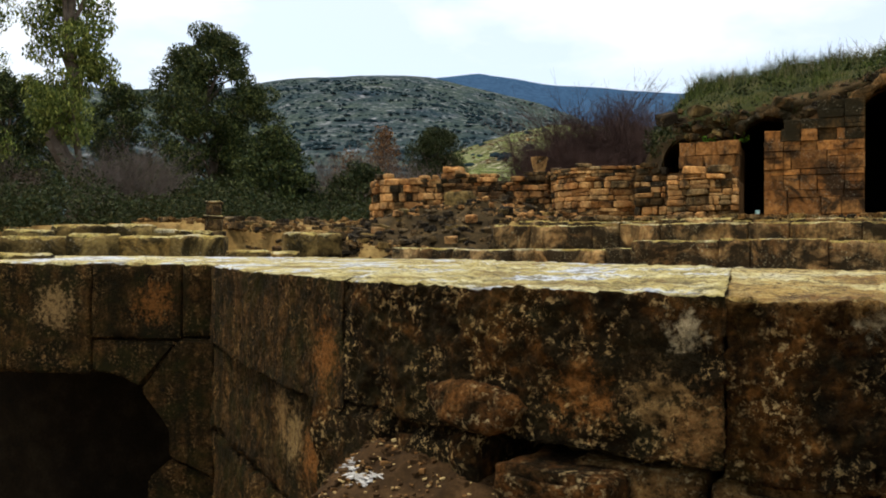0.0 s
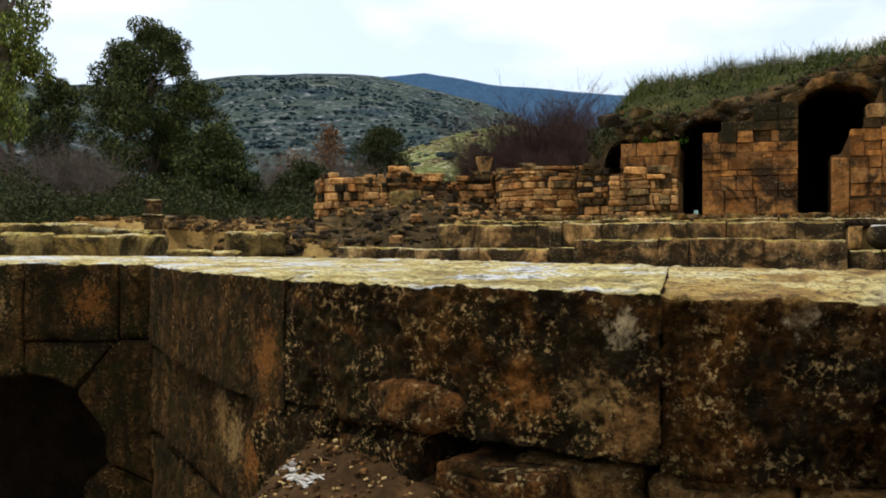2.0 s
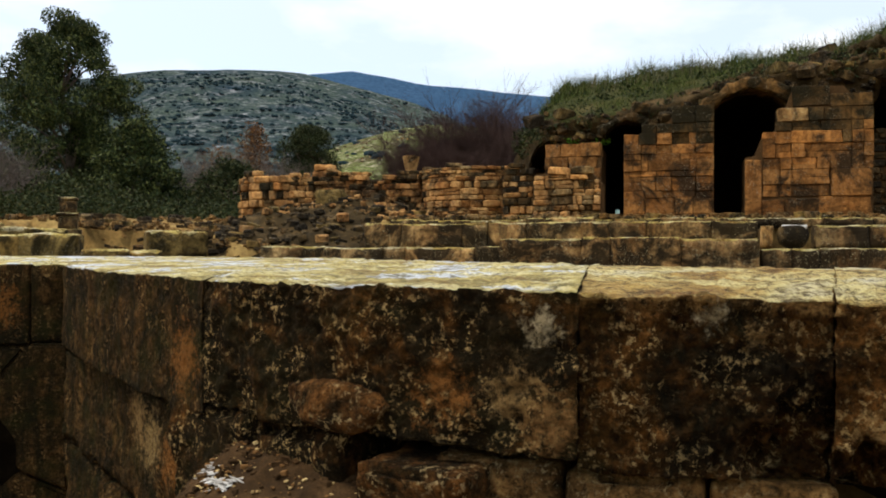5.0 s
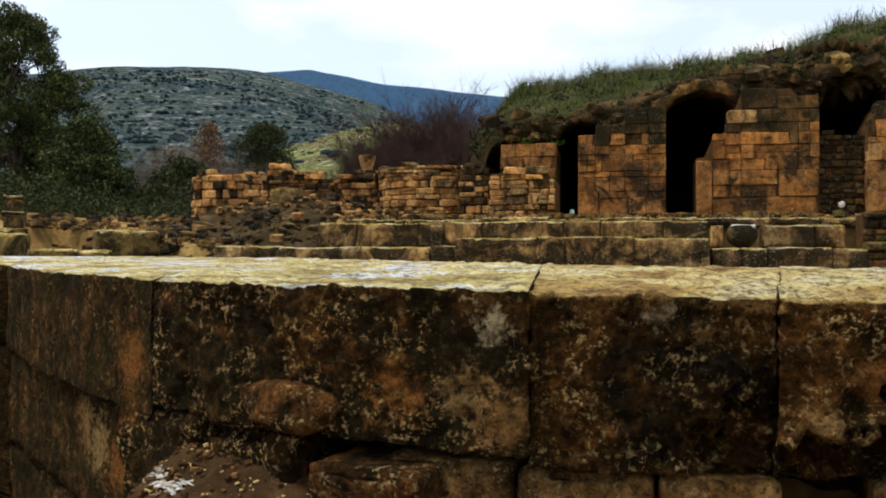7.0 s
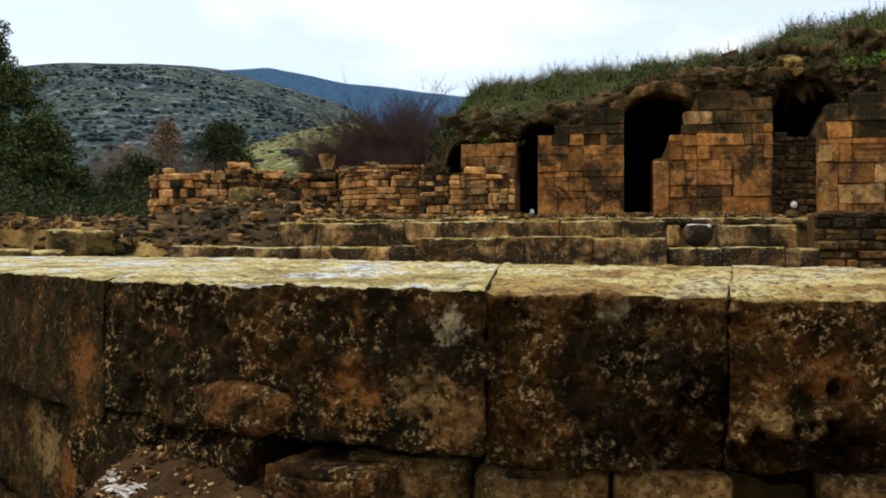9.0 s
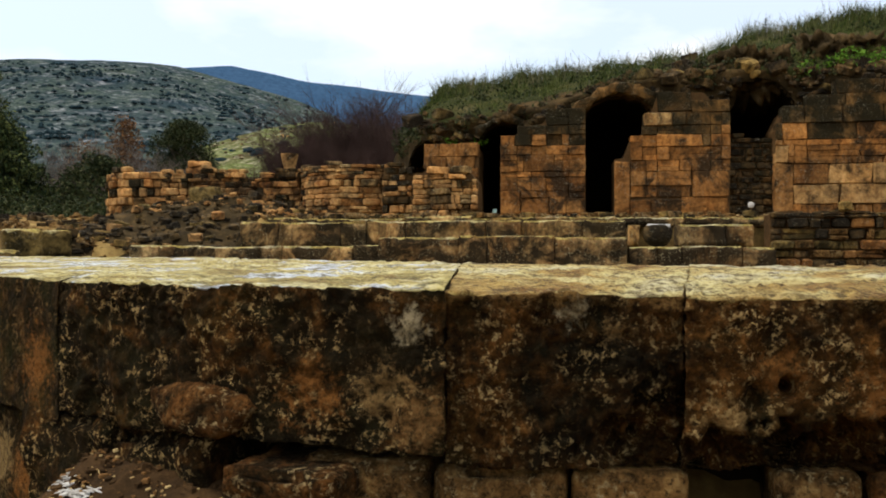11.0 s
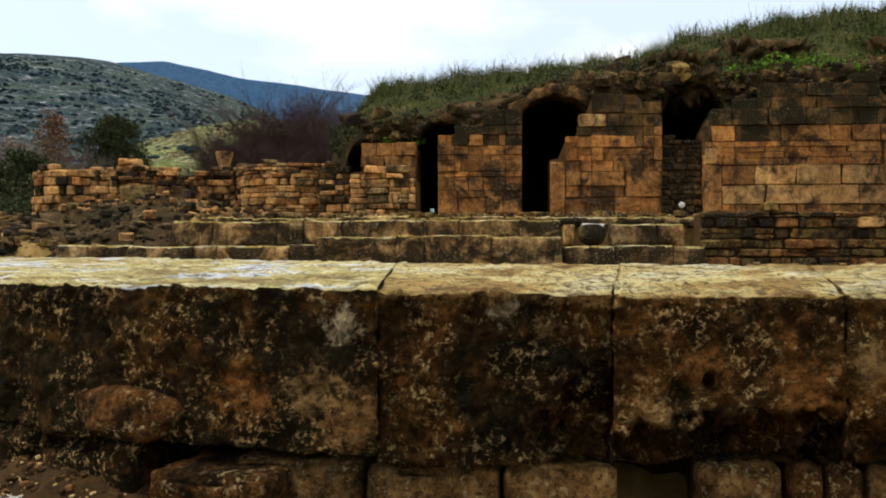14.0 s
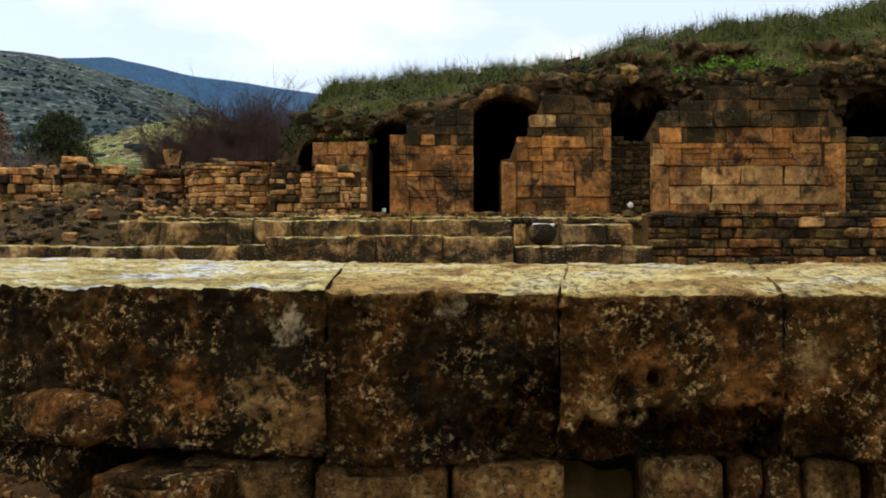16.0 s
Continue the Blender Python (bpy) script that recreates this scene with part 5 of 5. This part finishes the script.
tree("eucalyptus_tree", "tall dark eucalyptus with a ragged crown", -40.1, 60, 2.2, 14.5, ((0.06, 0.24), (0.2, 0.34), (0.42, 0.33), (0.62, 0.31), (0.78, 0.25), (0.9, 0.14), (1, 0.07)), M_LEAF_DARK, 1, 0.14, 560, 0.5, 0.1, 170)
tree("eucalyptus_tree", "light green eucalyptus with drooping sprays", -49.0, 42, 2.0, 17.5, ((0.27, 0.05), (0.36, 0.08), (0.5, 0.1), (0.75, 0.105), (1, 0.09)), M_LEAF_LIGHT, 2, 0.13, 560, 1.0, 0.06, 85)
tree("eucalyptus_tree", "light green eucalyptus with drooping sprays", -55.6, 40, 2.0, 18.5, ((0.1, 0.07), (0.3, 0.09), (0.5, 0.1), (0.75, 0.12), (1, 0.1)), M_LEAF_LIGHT, 3, 0.1, 560, 1.0, 0.07, 110)
tree("eucalyptus_tree", "smaller dark eucalyptus behind bare bushes", -45.9, 70, 2.2, 12.6, ((0.1, 0.22), (0.4, 0.22), (0.7, 0.18), (0.9, 0.11), (1, 0.04)), M_LEAF_DARK, 4, 0.17, 340, 0.3, 0.09, 110)
tree("eucalyptus_tree", "dark eucalyptus standing behind the lighter trees", -52.3, 66, 2.2, 11.6, ((0.08, 0.25), (0.4, 0.3), (0.7, 0.26), (0.9, 0.16), (1, 0.06)), M_LEAF_DARK, 10, 0.17, 380, 0.3, 0.11, 130)
tree("round_tree", "small round dark green tree", -24.9, 66, 3.0, 8.2, ((0.3, 0.12), (0.48, 0.26), (0.7, 0.3), (0.88, 0.22), (1, 0.1)), M_LEAF_SCRUB, 5, 0.11, 420, 0.1, 0.12)
tree("scrub_tree", "dark spreading scrub tree below the eucalyptus", -36.2, 48, 2.0, 6.4, ((0.05, 0.4), (0.3, 0.46), (0.6, 0.34), (1, 0.1)), M_LEAF_DARK, 6, 0.14, 420, 0.3, 0.15, 130)
for i, (a, d, h, s) in enumerate(((-46.9, 40, 4.6, 0.9), (-45.2, 40, 4.8, 0.9), (-55.0, 44, 5.0, 1.5), (-31.5, 60, 6.4, 2.5), (-29.6, 62, 7.0, 2.6), (-27.4, 60, 7.4, 2.4))):
    bare_bush("bare_bush", "grey leafless bush with fine twigs" if a < -40 else "brown leafless thicket of thin stems", a, d, 2.1, h, s, M_TWIG, 400 + i, 14, 5)
for i, (a, d, h, s) in enumerate(((-16.0, 32, 5.3, 1.0), (-14.2, 33, 6.0, 1.2), (-12.2, 32, 5.6, 1.2), (-10.4, 31, 5.8, 0.9), (-17.2, 36, 4.6, 0.8), (-13.0, 30, 4.8, 1.6))):
    bare_bush("bare_bush", "reddish leafless bush beside the mound", a, d, 2.0, 0.93 * h, s, M_REDTWIG, 430 + i, 42, 5)


tree("autumn_bush", "rusty-leaved bush in the brown thicket", -28.6, 62, 2.6, 8.0, ((0.1, 0.1), (0.4, 0.2), (0.8, 0.16), (1, 0.06)), M_LEAF_RUST, 7, 0.13, 60, 0.2, 0.12)
tree("autumn_bush", "rusty-leaved bush in the brown thicket", -31.0, 64, 2.4, 6.8, ((0.1, 0.15), (0.4, 0.3), (0.8, 0.2), (1, 0.06)), M_LEAF_RUST, 8, 0.13, 40, 0.2, 0.12)
tree("scrub_tree", "low green scrub before the brown thicket", -30.0, 46, 2.0, 4.2, ((0.05, 0.6), (0.4, 0.7), (0.8, 0.4), (1, 0.1)), M_LEAF_SCRUB, 9, 0.12, 300, 0.2, 0.2)


def scrub_band():
    """A thicket of low dark scrub along the edge of the site."""
    rng = random.Random(70)
    clumps = []
    for k in range(520):
        a, d = rng.uniform(-64, -18), rng.uniform(27, 42)
        x, y = at_bearing(a, d)
        r = rng.uniform(0.5, 1.0)
        top = 3.9 + 0.35 * math.sin(a * 0.6) + (0.5 if a < -48 else 0) - (0.6 if a > -31 else 0)
        clumps.append((x, y, rng.uniform(2.0, top - 0.5), r))
    ob = leaf_cloud("scrub", clumps, 380, 0.085, M_LEAF_SCRUB, None, 71, 0.1)
    tagged(ob, "low thicket of dark evergreen scrub", "scrub", kind="stuff")


scrub_band()


def mound_height(x, y):
    roof, crest = lerp(ROOF, x), lerp(CREST, x)
    v = min(max((y - 15.0) / 2.6, 0), 1)
    return min(roof, crest) + (crest - min(roof, crest)) * v ** 0.8


def grass():
    rng = random.Random(72)
    vs, fs = [], []
    for k in range(48000):
        x = rng.uniform(-3.15, 13)
        y = 15.15 + 3.2 * rng.random() ** 0.8
        z = mound_height(x, y) - 0.06
        y += max(0.0, -2.15 - x) * 2.6
        tuft = fbm((x, y, 0), 0.45, 3, 6)
        if tuft < -0.15:
            continue
        h = rng.uniform(0.08, 0.24) * (1 + 0.9 * max(0, tuft)) * (1.5 if y > 16.9 else 0.8)
        lean = Vector((rng.gauss(0.05, 0.28), rng.gauss(-0.05, 0.25), 1)) * h
        w = rng.uniform(0.004, 0.008)
        a = rng.uniform(0, math.pi)
        d = Vector((math.cos(a), math.sin(a), 0)) * w
        p = Vector((x, y, z))
        m = p + lean * 0.6
        q = p + lean + Vector((lean.x, lean.y, 0)) * 0.35
        n = len(vs)
        vs += [tuple(p - d), tuple(p + d), tuple(m - d * 0.7), tuple(m + d * 0.7), tuple(q)]
        fs += [(n, n + 1, n + 3), (n, n + 3, n + 2), (n + 2, n + 3, n + 4)]
    ob = from_lists("grass", vs, fs, M_GRASS)
    tagged(ob, "long green and straw-coloured grass on the mound", "grass", kind="stuff")
    vs, fs = [], []
    for k in range(3000):  # thin dry stalks along the crest
        x = rng.uniform(-3.0, 13)
        y = 16.6 + 1.4 * rng.random()
        if fbm((x, y, 3), 0.6, 3, 4) < -0.05:
            continue
        p = Vector((x, y + max(0.0, -2.15 - x) * 2.6, mound_height(x, y) - 0.05))
        h = rng.uniform(0.22, 0.6)
        q = p + Vector((rng.gauss(0.06, 0.3), rng.gauss(0, 0.2), 1)) * h * rng.uniform(0.4, 1.0)
        w = rng.uniform(0.002, 0.0045)
        n = len(vs)
        vs += [tuple(p + Vector((-w, 0, 0))), tuple(p + Vector((w, 0, 0))), tuple(q + Vector((w * 0.6, 0, 0))), tuple(q - Vector((w * 0.6, 0, 0)))]
        fs.append((n, n + 1, n + 2, n + 3))
        r = q.lerp(p, 0.3)
        e = Vector((rng.gauss(0, 0.06), 0, rng.uniform(0.03, 0.1)))
        n = len(vs)
        vs += [tuple(r - Vector((w, 0, 0))), tuple(r + Vector((w, 0, 0))), tuple(r + e)]
        fs.append((n, n + 1, n + 2))
    ob = from_lists("dry_stalks", vs, fs, M_STALK)
    tagged(ob, "thin dry stalks along the crest of the mound", "grass", kind="stuff")
    low = []
    for _ in range(420):
        x, y = rng.uniform(-3.1, 12), 15.1 + 2.6 * rng.random()
        low.append((x, y + max(0.0, -2.15 - x) * 2.6, mound_height(x, y) + 0.03, rng.uniform(0.08, 0.24)))
    for _ in range(260):  # growth hanging over the broken rim
        x, u = rng.uniform(-2.6, 10), rng.uniform(-0.22, 0.25)
        z = lerp(ROOF, x) + u
        if not in_hole(x, z - 0.15) and fbm((x, 0, z), 0.8, 3, 9) > -0.1:
            low.append((x, 14.92 + max(0.0, u) * 1.2 + max(0.0, -2.15 - x) * 2.6, z, rng.uniform(0.06, 0.17)))
    for _ in range(46):  # creepers over the mound's end
        x = rng.uniform(-3.3, -2.3)
        low.append((x, 14.9 + max(0.0, -2.15 - x) * 2.6, rng.uniform(3.62, 4.1), rng.uniform(0.1, 0.2)))
    ob = leaf_cloud("low_plants", low, 900, 0.045, M_LEAF_SCRUB, None, 74)
    tagged(ob, "low dark green plants covering the mound", "plants", kind="stuff")
    clumps = [(rng.gauss(5.9, 0.5), 14.95 + rng.random() * 0.5, 4.72 + rng.uniform(0, 0.28), rng.uniform(0.1, 0.22)) for _ in range(34)]
    clumps += [(rng.gauss(-1.55, 0.25), 14.95 + rng.random() * 0.3, 3.55 + rng.uniform(0, 0.12), rng.uniform(0.08, 0.16)) for _ in range(14)]
    ob = leaf_cloud("herbs", clumps, 1500, 0.05, M_HERB, None, 73)
    tagged(ob, "bright green herbs growing out of the masonry", "herbs", kind="stuff")


grass()

# ---- small things ----
bm = bmesh.new()
bmesh.ops.create_cone(bm, cap_ends=True, segments=16, radius1=0.04, radius2=0.035, depth=0.14)
bmesh.ops.translate(bm, verts=bm.verts[:], vec=(-0.88, 14.55, 2.23))
bottle = part("water_container", bm, M_TEAL)
tagged(bottle, "small pale teal container at the vault mouth", "container")
bm = bmesh.new()
limb(bm, (3.42, 14.3, 2.1), (3.42, 14.3, 2.3), 0.02, 0.02, 8)
post = part("marker_post", bm, M_RUBBLE)
tagged(post, "short stake with a white round marker", "marker")
bm = bmesh.new()
bmesh.ops.create_icosphere(bm, subdivisions=2, radius=0.055)
for v in bm.verts:
    v.co = Vector((v.co.x + 3.42, v.co.y * 0.5 + 14.28, v.co.z + 2.34))
part("marker_disc", bm, M_WHITE, post, "white round marker")
bm = bmesh.new()
limb(bm, (4.42, 17.4, 5.8), (4.42, 17.4, 6.28), 0.012, 0.012, 6)
tagged(part("thin_post", bm, M_RUBBLE), "thin post standing on the mound", "post")
